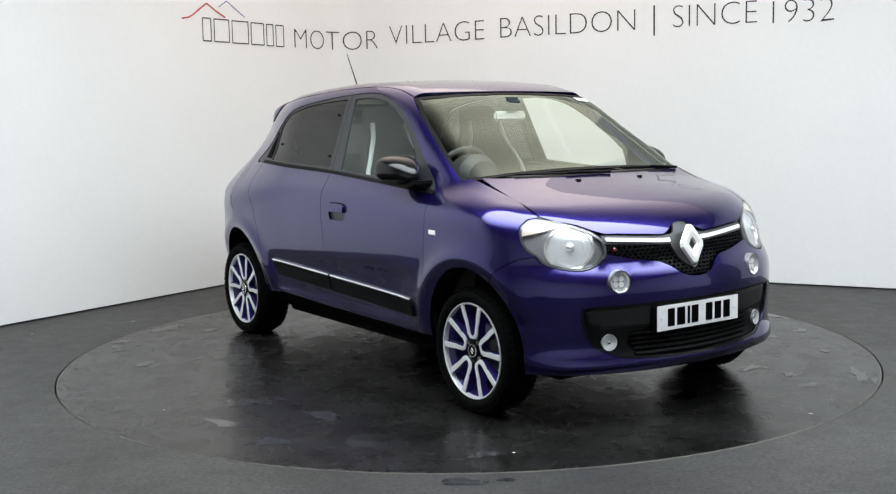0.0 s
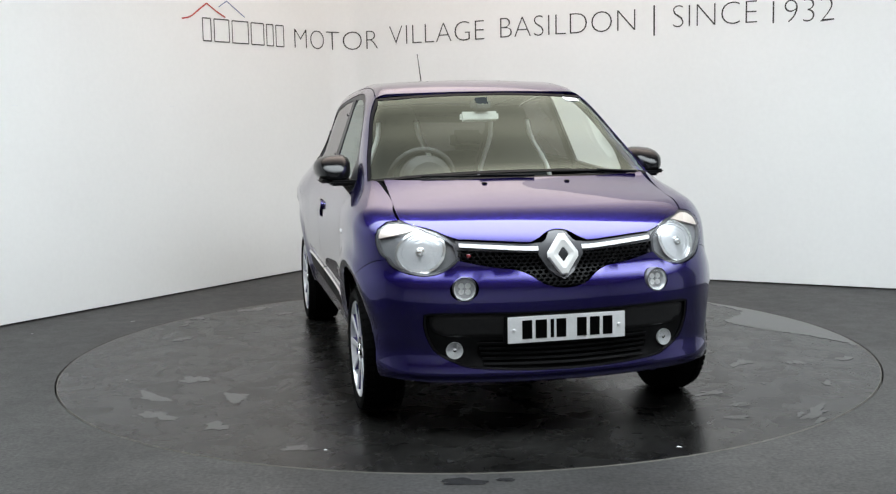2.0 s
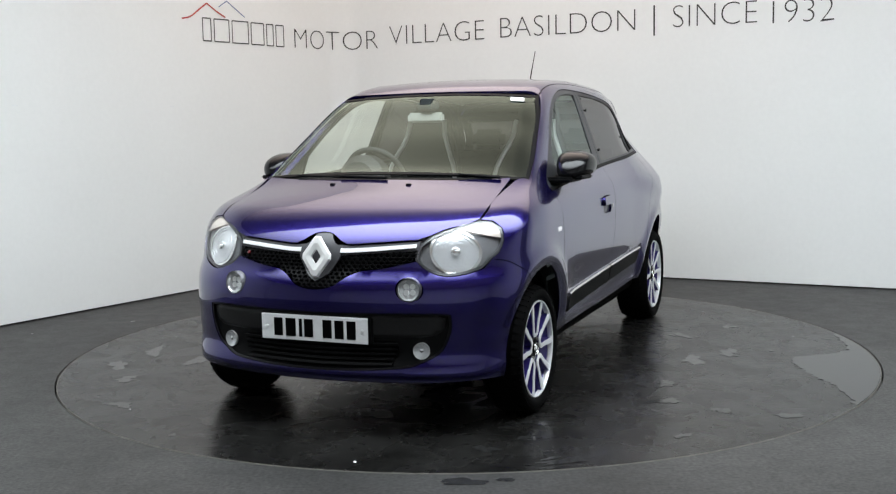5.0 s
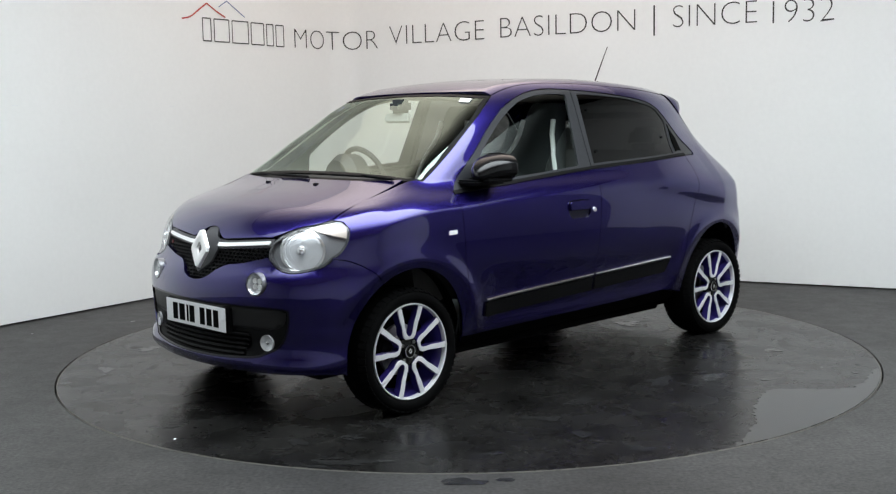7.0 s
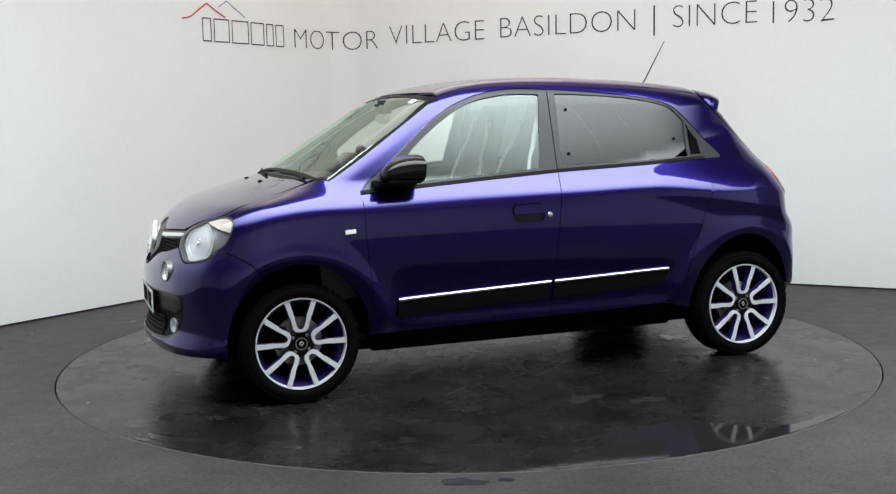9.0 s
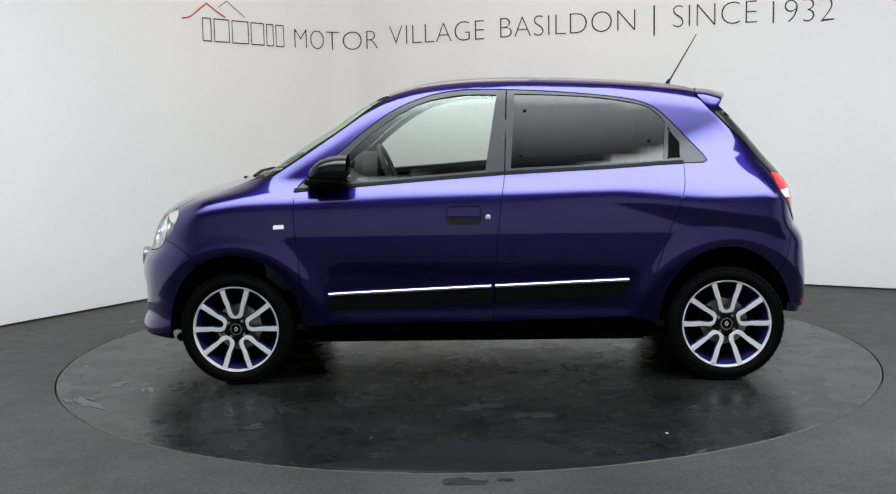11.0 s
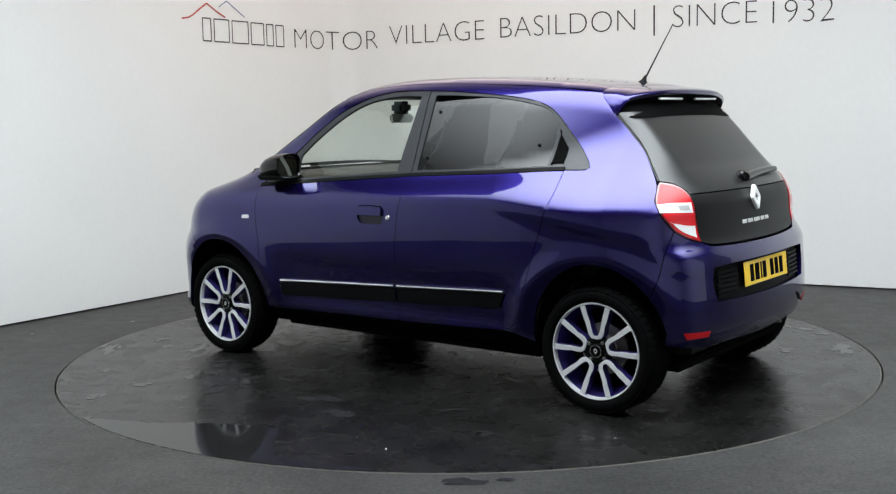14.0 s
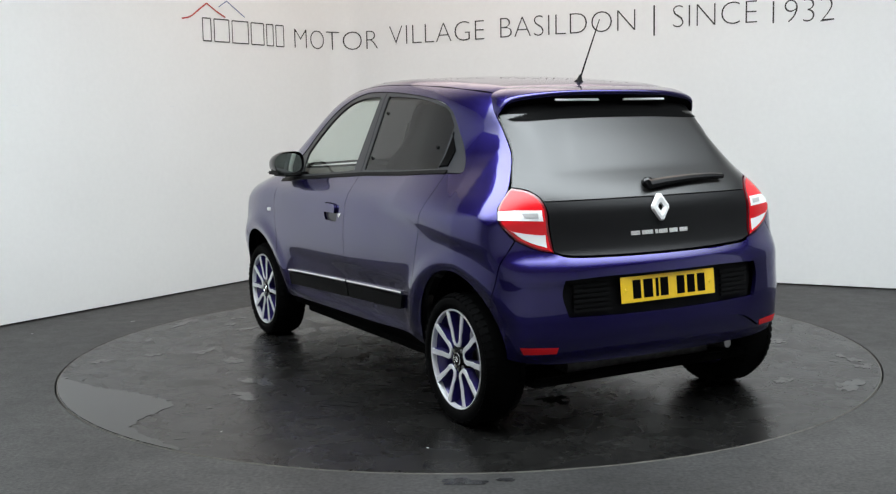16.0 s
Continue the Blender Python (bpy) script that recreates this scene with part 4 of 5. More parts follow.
def number_plate(name, mat, label, at, nrm, lift):
    """A plate on which plain bars stand for the characters."""
    plate = new(name)
    plate.parent = car
    tagged(plate, label)
    z = Vector(nrm).normalized()
    x = Vector((0, 0, 1)).cross(z).normalized()
    plate.matrix_basis = Matrix.Translation(Vector(at) + z * lift) @ Matrix((x, z.cross(x), z)).transposed().to_4x4()
    part("plate", box(-0.26, -0.056, -0.004, 0.26, 0.056, 0.0, 0.0015), mat, plate)
    u = -0.197
    for w in (0.05, 0.058, 0.018, 0.05, 0.0, 0.05, 0.05, 0.05):
        if w:
            part("character_bar", box(u, -0.0395, 0.0, u + w * 0.86, 0.0395, 0.0012), PLATE_BLACK, plate, smooth=False)
            u += w + 0.008
        else:
            u += 0.033
    for sx in (-0.232, 0.232):
        part("screw", lathe([(0.0075, 0.0), (0.006, 0.0025), (0.0005, 0.003)], 12, "z"), mat, plate).matrix_basis = pose(sx, 0, 0)
    return plate


number_plate("front_number_plate", PLATE_WHITE, "white number plate with black characters", (1.876, 0, 0.452), (1, 0, 0.0), 0.002)
part("plate_holder", box(1.82, -0.27, 0.395, 1.859, 0.27, 0.512, 0.004), BLACK_TRIM, car)

# ---- rear end ----


BUMP_TOP = tail_yz((0, 0.742), (0.25, 0.744), (0.47, 0.752), (0.541, 0.772))
LAMP_FOOT = tail_yz((0.541, 0.772), (0.60, 0.785), (0.65, 0.805)) + tail_xz((-1.580, 0.83))
SEAM = tail_xz(*[tuple(q) for q in bent([(-1.580, 0.83), (-1.572, 0.76), (-1.545, 0.62), ARCH_R[-1]], 0.03)])
SKIRT = tail_xz(arch(RX, 0.335, 0.392, 166, 166, 1)[0]) + tail_yz((0.70, 0.352), (0.56, 0.360))
STEP = tail_yz((0.56, 0.360), (0.49, 0.398), (0.41, 0.426), (0.2, 0.432), (0, 0.432))
half = [BUMP_TOP, LAMP_FOOT, SEAM, tail_xz(*arch(RX, 0.335, 0.392, 140, 166, 6)), SKIRT, STEP]
NICHE_TOP, NICHE_SIDE, NICHE_LOW = tail_yz((0, 0.668), (0.3, 0.668), (0.525, 0.662)), tail_yz((0.525, 0.662), (0.54, 0.60), (0.515, 0.507)), tail_yz((0.515, 0.507), (0.3, 0.502), (0, 0.499))
niche = outline(NICHE_TOP, NICHE_SIDE, NICHE_LOW, neg(NICHE_LOW), neg(NICHE_SIDE), neg(NICHE_TOP))
panel("rear_bumper", outline(*half, *[neg(r) for r in half[::-1]]), from_tail, PAINT, car, holes=[niche], step=0.03, thick=0.02, label="purple rear bumper")
low = tail_xz((-1.565, 0.335)) + tail_yz((0.66, 0.318), (0.5, 0.306), (0, 0.302))
panel("rear_valance", outline(sym(STEP[::-1]), SKIRT[::-1], [SKIRT[0], low[0]], low, neg(low), neg([SKIRT[0], low[0]]), neg(SKIRT[::-1])), from_tail, PAINT, car, lift=-0.011, gap=0.0, label="purple lower bumper lip")
tail_core = panel("tail_core", outline(sym(tail_yz((0, 0.80), (0.3, 0.80), (0.54, 0.80))), tail_yz((0.54, 0.80), (0.70, 0.80)), [tail_yz((0.70, 0.80))[0], SEAM[-1]], [SEAM[-1], SKIRT[0]], low, neg(low), neg([SEAM[-1], SKIRT[0]]), neg([tail_yz((0.70, 0.80))[0], SEAM[-1]]), neg(tail_yz((0.54, 0.80), (0.70, 0.80)))), from_tail, PLATE_BLACK, car, lift=-0.05, gap=0.0, step=0.06, label="black structure behind the bumper")
rear_niche = panel("rear_grille", niche, from_tail, BLACK_TRIM, car, lift=-0.030, gap=-0.004, step=0.04, label="black panel with vents beside the plate")
for s in (1, -1):
    for k in range(6):
        z = 0.522 + 0.021 * k
        run = lambda pts: [(s * a, b) for a, b in tail_yz(*pts)]
        a0, a1 = (0.315, z), (0.49, z)
        panel("vent_slat", outline(run([a0, a1]), run([a1, (0.49, z + 0.013)]), run([(0.49, z + 0.013), (0.315, z + 0.013)]), run([(0.315, z + 0.013), a0])), from_tail, BLACK_TRIM, rear_niche, lift=-0.014, gap=0.0, thick=0.01)
number_plate("rear_number_plate", PLATE_YELLOW, "yellow number plate with black characters", (-1.714, 0, 0.598), (-1, 0, 0.10), 0.005)
for i in (0, 1):
    panel("rear_reflector", outline(tail_yz((0.715, 0.392), (0.56, 0.384)), tail_yz((0.56, 0.384), (0.565, 0.358)), tail_yz((0.565, 0.358), (0.70, 0.362)), tail_yz((0.70, 0.362), (0.715, 0.392))), from_tail, RED_LENS, car, lift=0.003, gap=0.0, thick=0.01, mirror=bool(i), label="narrow red reflector")

# tailgate: one dark glass sheet with a black lower part
hatch = new("tailgate")
hatch.parent = car
tagged(hatch, "black glass tailgate with a rear wiper")
hatch_side = [(float(q[1]) - 0.004, float(q[2])) for q in on_skin(from_side, HATCH_EDGE[1:])]
hatch_side = [q for q in hatch_side if q[1] < 1.40]
LAMP_INNER = [(0.541, 0.775), (0.550, 0.86), (0.553, 0.95), (0.565, 1.0), (0.60, 1.032), (0.65, 1.045)]
cut = 0.985
lo_in = [q for q in LAMP_INNER if q[1] < cut] + [(0.560, cut)]
hi_in = [(0.560, cut)] + [q for q in LAMP_INNER if q[1] > cut]
panel("lower_panel", outline(sym([(0, 0.748), (0.25, 0.75), (0.47, 0.758), (0.541, 0.775)]), lo_in, sym([(0, cut), (0.3, cut), (0.56, cut)])[::-1], neg(lo_in)), from_back, SATIN_BLACK, hatch, gap=0.003, step=0.04, label="satin black lower tailgate")
up_side = [hi_in[-1]] + [q for q in hatch_side if q[1] > 1.06]
topz = up_side[-1]
rear_loop = outline(sym([(0, cut), (0.3, cut), (0.56, cut)]), hi_in, up_side, sym([(0, topz[1] + 0.01), (0.3, topz[1] + 0.006), topz])[::-1], neg(up_side), neg(hi_in))
panel("rear_window", rear_loop, from_back, HATCH_GLASS, hatch, gap=0.002, thick=0.004, step=0.04, edge=0.0, label="dark tinted rear window")
panel("window_border", rear_loop, from_back, GLOSS_BLACK, hatch, lift=-0.006, gap=0.002, thick=0.004, holes=[inset(rear_loop, 0.045)], step=0.045, label="black edge of the rear window")
q = on_skin(from_back, [(0.0, 0.937)])[0]
nrm = gradient(np.array([q]))[0]
diamond("badge", 0.072, 0.055, 0.012, BADGE, hatch, q.tolist(), nrm.tolist())
u = 0.163
for w in (0.058, 0.072, 0.018, 0.060, 0.058, 0.058):
    bar = outline([(u, 0.842), (u - w * 0.82, 0.842)], [(u - w * 0.82, 0.842), (u - w * 0.82, 0.824)], [(u - w * 0.82, 0.824), (u, 0.824)], [(u, 0.824), (u, 0.842)])
    panel("name_bar", bar, from_back, SATIN, hatch, lift=0.003, gap=0.0, thick=0.004, step=0.03)
    u -= w
part("wiper_pivot", lathe([(0.028, 0.0), (0.026, 0.02), (0.016, 0.03), (0.001, 0.032)], 20, "z"), GLOSS_BLACK, hatch).matrix_basis = Matrix.Translation(on_skin(from_back, [(0.02, 1.035)])[0].tolist()) @ Vector((-0.75, 0, 0.6)).to_track_quat("Z", "Y").to_matrix().to_4x4()
pts = on_skin(from_back, [(0.035, 1.035), (-0.08, 1.045), (-0.20, 1.052), (-0.33, 1.055), (-0.42, 1.052)], 0.03)
part("wiper_arm", tube([tuple(p) for p in pts], 0.022, 8, 0.6), GLOSS_BLACK, hatch, "black rear wiper arm")

# tail lamps
for i in (0, 1):
    tl = new("tail_lamp")
    tl.parent = car
    tagged(tl, "red and white tail lamp")
    OUT = tail_xz((-1.485, 1.030), (-1.505, 0.965), (-1.545, 0.90), (-1.580, 0.83))
    INN = tail_yz(*LAMP_INNER)
    loop = outline(LAMP_FOOT, OUT[::-1], [OUT[0], INN[-1]], INN[::-1])
    kw = dict(mirror=bool(i))
    panel("lens_rim", loop, from_tail, DEEP_RED, tl, lift=0.003, gap=0.003, thick=0.02, label="deep red lens edge", **kw)
    panel("lens", inset(loop, 0.010), from_tail, RED_LENS, tl, lift=0.0048, gap=0.0, thick=0.006, label="red lens", **kw)
    panel("reversing_lens", outline(tail_yz((0.572, 0.953), (0.68, 0.957)), tail_yz((0.68, 0.957)) + tail_xz((-1.515, 0.952)), tail_xz((-1.515, 0.952), (-1.535, 0.915)), tail_xz((-1.535, 0.915)) + tail_yz((0.64, 0.908), (0.572, 0.905)), tail_yz((0.572, 0.905), (0.572, 0.953))), from_tail, WHITE_PLASTIC, tl, lift=0.0065, gap=0.002, thick=0.004, label="clear reversing lens", **kw)
    panel("lens_cell", outline(tail_yz((0.592, 0.940), (0.655, 0.942)), tail_yz((0.655, 0.942), (0.648, 0.922)), tail_yz((0.648, 0.922), (0.592, 0.919)), tail_yz((0.592, 0.919), (0.592, 0.940))), from_tail, PALE_GREY, tl, lift=0.0085, gap=0.0, thick=0.003, label="grey ribbed lens cell", **kw)
    panel("indicator_lens", outline(tail_yz((0.562, 0.852), (0.64, 0.862), (0.725, 0.880)), tail_yz((0.725, 0.880), (0.67, 0.832), (0.61, 0.804), (0.562, 0.792)), tail_yz((0.562, 0.790), (0.562, 0.845))), from_tail, WHITE_PLASTIC, tl, lift=0.0065, gap=0.006, thick=0.004, label="clear indicator lens", **kw)

# roof spoiler
spoiler = new("roof_spoiler")
spoiler.parent = car
tagged(spoiler, "purple roof spoiler with a black underside")


root = [tuple(map(float, q)) for q in on_skin(from_top, [(-1.172, 0.0), (-1.165, 0.25), (-1.148, 0.44)], 0.004)] + [tuple(map(float, q)) for q in on_skin(from_side, [(-1.133, 1.446), (-1.170, 1.398), (-1.212, 1.345)], 0.004)]
hem = [(-1.340, 0.0, 1.452), (-1.330, 0.25, 1.449), (-1.298, 0.415, 1.436), (-1.268, root[3][1] - 0.010, 1.418), (-1.245, root[4][1] - 0.006, 1.385), (-1.218, root[5][1] - 0.002, 1.342)]
pane_line = [tuple(map(float, q)) for q in on_skin(from_back, [(0.0, 1.330), (0.25, 1.328), (0.40, 1.322), (root[3][1] - 0.05, 1.320), (root[4][1] - 0.035, 1.322), (root[5][1] - 0.03, 1.326)], 0.002)]


def spread(pts, n=26):
    """Even samples of a smooth curve through points, whole across the car."""
    p = [np.array(q) for q in pts]
    ext = [p[1] * [1, -1, 1]] + p + [2 * p[-1] - p[-2]]
    out = []
    for i in range(n + 1):
        t = i / n * (len(p) - 1)
        k = min(int(t), len(p) - 2)
        t -= k
        a, b, c_, d = ext[k:k + 4]
        out.append(0.5 * (2 * b + (c_ - a) * t + (2 * a - 5 * b + 4 * c_ - d) * t * t + (3 * b - a - 3 * c_ + d) * t ** 3))
    return [q * [1, -1, 1] for q in out[:0:-1]] + out


def loft(curves, name, mat, parent, label):
    bm = bmesh.new()
    rows = [[bm.verts.new(tuple(map(float, q))) for q in c_] for c_ in curves]
    for p, q in zip(rows, rows[1:]):
        for i in range(len(p) - 1):
            bm.faces.new((p[i], p[i + 1], q[i + 1], q[i]))
    return part(name, bm, mat, parent, label, sharp=60)


r_, h_, g_ = spread(root), spread(hem), spread(pane_line)
up = np.array([0, 0, 1.0])
curves = []
for k in range(9):
    t = k / 8
    curves.append([a * (1 - t) + b * t + up * 0.008 * math.sin(math.pi * t) for a, b in zip(r_, h_)])
curves.append([b + [-0.003, 0, -0.008] for b in h_])
curves.append([b + [0.006, 0, -0.020] for b in h_])
loft(curves, "blade", PAINT, spoiler, "purple spoiler blade")
loft([[b + [0.006, 0, -0.020] for b in h_], [(b + g) / 2 + [0.05, 0, 0.012] for b, g in zip(h_, g_)], g_], "underside", PLATE_BLACK, spoiler, "black hollow underside")
for y0, y1 in ((0.07, 0.31), (-0.31, -0.07)):
    part("slot", box(-1.318, y0, 1.405, -1.304, y1, 1.415, 0.003), WHITE_PLASTIC, spoiler, "pale slot under the spoiler")

# aerial
part("aerial_foot", lathe([(0.030, -0.004), (0.026, 0.010), (0.014, 0.022), (0.006, 0.045), (0.001, 0.05)], 20, "z"), BLACK_TRIM, car, "black aerial foot").matrix_basis = Matrix.Translation((-1.062, 0, 1.487)) @ pose(0, 0, 0, 0, -18, 0)
part("aerial_rod", tube([(-1.066, 0, 1.50), (-1.15, 0, 1.645), (-1.228, 0, 1.778)], 0.0045, 8, 0.5), BLACK_TRIM, car, "thin black aerial rod")

# ---- wheels ----


def wheel_parts(wheel, half_w):
    tyre = part("tyre", lathe([(0.203, -half_w + 0.006), (0.236, -half_w - 0.002), (0.266, -half_w), (0.281, -half_w + 0.010), (0.287, -half_w + 0.028), (0.288, 0.0), (0.287, half_w - 0.028), (0.281, half_w - 0.010), (0.268, half_w - 0.001), (0.262, half_w + 0.001), (0.248, half_w + 0.002), (0.236, half_w - 0.001), (0.227, half_w - 0.008), (0.222, half_w - 0.016)], 96), RUBBER, wheel, "black low-profile tyre")
    for k in range(52):
        a = 360 * k / 52
        for sgn in (1, -1):
            o = new("tread_block", TREAD)
            o.parent = tyre
            o.matrix_basis = pose(0, 0, 0, 0, a + (1.7 if sgn < 0 else 0), 0) @ pose(0, sgn * (half_w - 0.020), 0.2840, sgn * -22, 0, 0)
    face = half_w - 0.018
    rim = part("rim", lathe([(0.2225, face + 0.006), (0.2205, face + 0.012), (0.2155, face + 0.011), (0.2130, face + 0.004), (0.2120, face - 0.012)], 96), SILVER, wheel, "machined silver rim lip")
    part("barrel", lathe([(0.2120, face - 0.012), (0.202, face - 0.03), (0.188, face - 0.06), (0.184, -half_w + 0.02), (0.20, -half_w + 0.008)], 72), RIM_PURPLE, rim, "purple painted rim barrel")
    sh = [(0.066, 0.0), (0.070, 0.012), (0.084, 0.0185), (0.11, 0.0255), (0.135, 0.0300), (0.15, 0.0375), (0.18, 0.0450), (0.2075, 0.0515)]
    so = [(0.1985, 0.0775), (0.17, 0.0670), (0.145, 0.0590), (0.128, 0.0530), (0.114, 0.0445), (0.092, 0.043), (0.072, 0.0375), (0.057, 0.024), (0.054, 0.0)]
    loop = sh + so[:-1] + [so[-1]] + [(a, -b) for a, b in so[:-1][::-1]] + [(a, -b) for a, b in sh[1:][::-1]]
    for k in range(5):
        a = radians(90 + 72 * k)
        ca, sa = math.cos(a), math.sin(a)
        pts = [(u * ca - v * sa, u * sa + v * ca) for u, v in loop]
        bm = prism(pts, face - 0.001, face + 0.004)
        bmesh.ops.bevel(bm, geom=[e for e in bm.edges if abs(e.verts[0].co.y - e.verts[1].co.y) < 1e-6 and e.verts[0].co.y > face], offset=0.0025, segments=2, affect="EDGES")
        for v in bm.verts:
            r = math.hypot(v.co.x, v.co.z)
            v.co.y += 0.010 * (r / 0.21) ** 2 - 0.004
        spoke = part("forked_spoke", bm, SILVER, rim, "machined silver forked spoke")
        pts = [((u * 0.992) * ca - v * 1.01 * sa, (u * 0.992) * sa + v * 1.01 * ca) for u, v in loop]
        bm = prism(pts, face - 0.040, face - 0.0015)
        for v in bm.verts:
            r = math.hypot(v.co.x, v.co.z)
            v.co.y += 0.010 * (r / 0.21) ** 2 - 0.004
        part("spoke_flank", bm, RIM_PURPLE, rim, "purple spoke flank")
    part("hub", lathe([(0.066, face - 0.035), (0.066, face - 0.010), (0.058, face - 0.008), (0.036, face - 0.010), (0.034, face - 0.004), (0.001, face - 0.004)], 40), GLOSS_BLACK, rim, "dark hub")
    cap = part("centre_cap", lathe([(0.031, face - 0.006), (0.031, face + 0.002), (0.027, face + 0.003), (0.0265, face + 0.0005), (0.001, face + 0.002)], 32), PLATE_BLACK, rim, "black centre cap")
    part("cap_ring", lathe([(0.031, face + 0.001), (0.030, face + 0.0045), (0.0255, face + 0.0045), (0.0245, face + 0.001)], 32), CHROME, cap, "silver ring")
    diamond("cap_badge", 0.017, 0.014, 0.003, SATIN, cap, (0, face + 0.002, 0), (0, 1, 0))
    for k in range(4):
        a = radians(38 + 90 * k)
        part("bolt", lathe([(0.0085, face - 0.012), (0.0085, face - 0.003), (0.006, face - 0.002), (0.0055, face - 0.006), (0.001, face - 0.006)], 6), STEEL, rim).matrix_basis = pose(0.0495 * math.cos(a), 0, 0.0495 * math.sin(a))
    disc = part("brake_disc", lathe([(0.06, 0.005), (0.118, 0.005), (0.120, -0.012), (0.06, -0.012)], 48), STEEL, wheel, "bare steel brake disc")
    part("hub_shell", lathe([(0.001, 0.02), (0.065, 0.018), (0.068, -0.01)], 32), STEEL, wheel)
    part("caliper", box(-0.055, -0.03, 0.07, 0.055, 0.028, 0.135, 0.008), BLACK_TRIM, wheel, "dark brake caliper").matrix_basis = pose(0, 0, 0, 0, 75, 0)
    part("back_plate", lathe([(0.001, -0.03), (0.19, -0.03)], 32), PLATE_BLACK, wheel)


bm = box(-0.0115, -0.020, -0.004, 0.0115, 0.020, 0.0018, 0.0)
TREAD = bpy.data.meshes.new("tread_block")
bm.to_mesh(TREAD)
bm.free()
TREAD.materials.append(RUBBER)

fw = new("wheel")
fw.parent = car
tagged(fw, "ten-spoke machined alloy wheel with purple pockets")
wheel_parts(fw, 0.092)
rw = new("wheel")
rw.parent = car
tagged(rw, "ten-spoke machined alloy wheel with purple pockets")
wheel_parts(rw, 0.100)
fw.matrix_basis = pose(FX, 0.722, 0.285)
copy_thing(fw, pose(FX, -0.722, 0.285, 0, 0, 180)).parent = car
rw.matrix_basis = pose(RX, 0.714, 0.285)
copy_thing(rw, pose(RX, -0.714, 0.285, 0, 0, 180)).parent = car

# wheel housings and floor pan
for cx, rx, rz, sweep in ((FX, 0.36, 0.398, 188), (RX, 0.35, 0.408, 166)):
    for s in (1, -1):
        vs, fs = [], []
        n = 26
        for i in range(n + 1):
            a = radians(-4 + sweep * i / n)
            for y in (0.752, 0.74, 0.46):
                vs.append((cx + rx * math.cos(a), s * y, 0.287 + rz * math.sin(a)))
        for i in range(n):
            for k in range(2):
                fs.append((3 * i + k, 3 * i + k + 1, 3 * i + k + 4, 3 * i + k + 3))
        vs += [(cx, s * 0.46, 0.287)]
        c = len(vs) - 1
        fs += [(3 * i + 2, c, 3 * i + 5) for i in range(n)]
        mesh_object("wheel_housing", vs, fs, PLATE_BLACK, car, True, "black wheel housing")
part("floor_pan", box(-0.86, -0.66, 0.185, 0.86, 0.66, 0.225, 0.008), PLATE_BLACK, car, "dark underbody between the wheels")
part("floor_pan", box(-1.56, -0.60, 0.185, 1.62, 0.60, 0.225, 0.01), PLATE_BLACK, car, "dark underbody")
part("silencer", tube([(-1.47, -0.40, 0.25), (-1.47, 0.40, 0.25)], 0.055, 16), DULL_STEEL, car, "grey steel silencer")
part("exhaust_pipe", tube([(-1.45, -0.38, 0.255), (-1.56, -0.42, 0.275), (-1.63, -0.425, 0.28)], 0.022, 12), STEEL, car, "short exhaust pipe")
inner_door = outline([(0.9, 0.30), (0.9, 0.97)], [(0.9, 0.97), (-0.14, 1.03), (-1.2, 1.07)], [(-1.2, 1.07), (-1.45, 0.95), (-1.5, 0.70)], [(-1.5, 0.70), *arch(RX, 0.35, 0.408, 125, 0, 10)], [(-0.89, 0.22), (0.9, 0.22)])
both("door_lining", inner_door, from_side, CABIN, (car, car), lift=-0.045, gap=0.0, thick=0.002, step=0.08, label="dark door lining")

# ---- door mirrors ----
for s in (1, -1):
    mir = new("door_mirror")
    mir.parent = car
    tagged(mir, "gloss black door mirror")
    bm = bmesh.new()
    rings = []
    n = 40
    cy, cz = 0.832, 1.100
    for x, k, dz in ((0.646, 0.92, 0.0), (0.638, 0.98, 0.0), (0.65, 1.0, 0.0), (0.69, 0.99, 0.0), (0.73, 0.94, -0.003), (0.77, 0.84, -0.009), (0.80, 0.70, -0.018), (0.825, 0.48, -0.028), (0.838, 0.22, -0.034), (0.840, 0.02, -0.035)):
        ring = []
        for i in range(n):
            a = 2 * math.pi * i / n
            e = 0.72
            c, t = math.cos(a), math.sin(a)
            dy = math.copysign(abs(c) ** e, c) * 0.092 * k
            dzz = math.copysign(abs(t) ** e, t) * 0.067 * k * (1 - 0.16 * math.copysign(1, c) * abs(c))
            ring.append(bm.verts.new((x, s * (cy + dy), cz + dzz + dz)))
        rings.append(ring)
    for p, q in zip(rings, rings[1:]):
        for i in range(n):
            bm.faces.new((p[i], p[(i + 1) % n], q[(i + 1) % n], q[i]))
    part("mirror_shell", bm, GLOSS_BLACK, mir, "gloss black mirror shell", sharp=60)
    bm = bmesh.new()
    vs = []
    for i in range(n):
        a = 2 * math.pi * i / n
        c, t = math.cos(a), math.sin(a)
        vs.append(bm.verts.new((0.655, s * (cy + math.copysign(abs(c) ** 0.72, c) * 0.083), cz + math.copysign(abs(t) ** 0.72, t) * 0.056)))
    bm.faces.new(vs)
    part("mirror_glass", bm, material("mirror_glass", (0.85, 0.88, 0.87), 0.01, 1.0), mir, "mirror glass", smooth=False)
    part("mirror_arm", box(0.655, 0.70 if s > 0 else -0.86, 1.020, 0.865, 0.86 if s > 0 else -0.70, 1.046, 0.010), BLACK_TRIM, mir, "matt black mirror foot")
    part("mirror_band", box(0.648, 0.755 if s > 0 else -0.905, 1.032, 0.82, 0.905 if s > 0 else -0.755, 1.052, 0.008), BLACK_TRIM, mir)

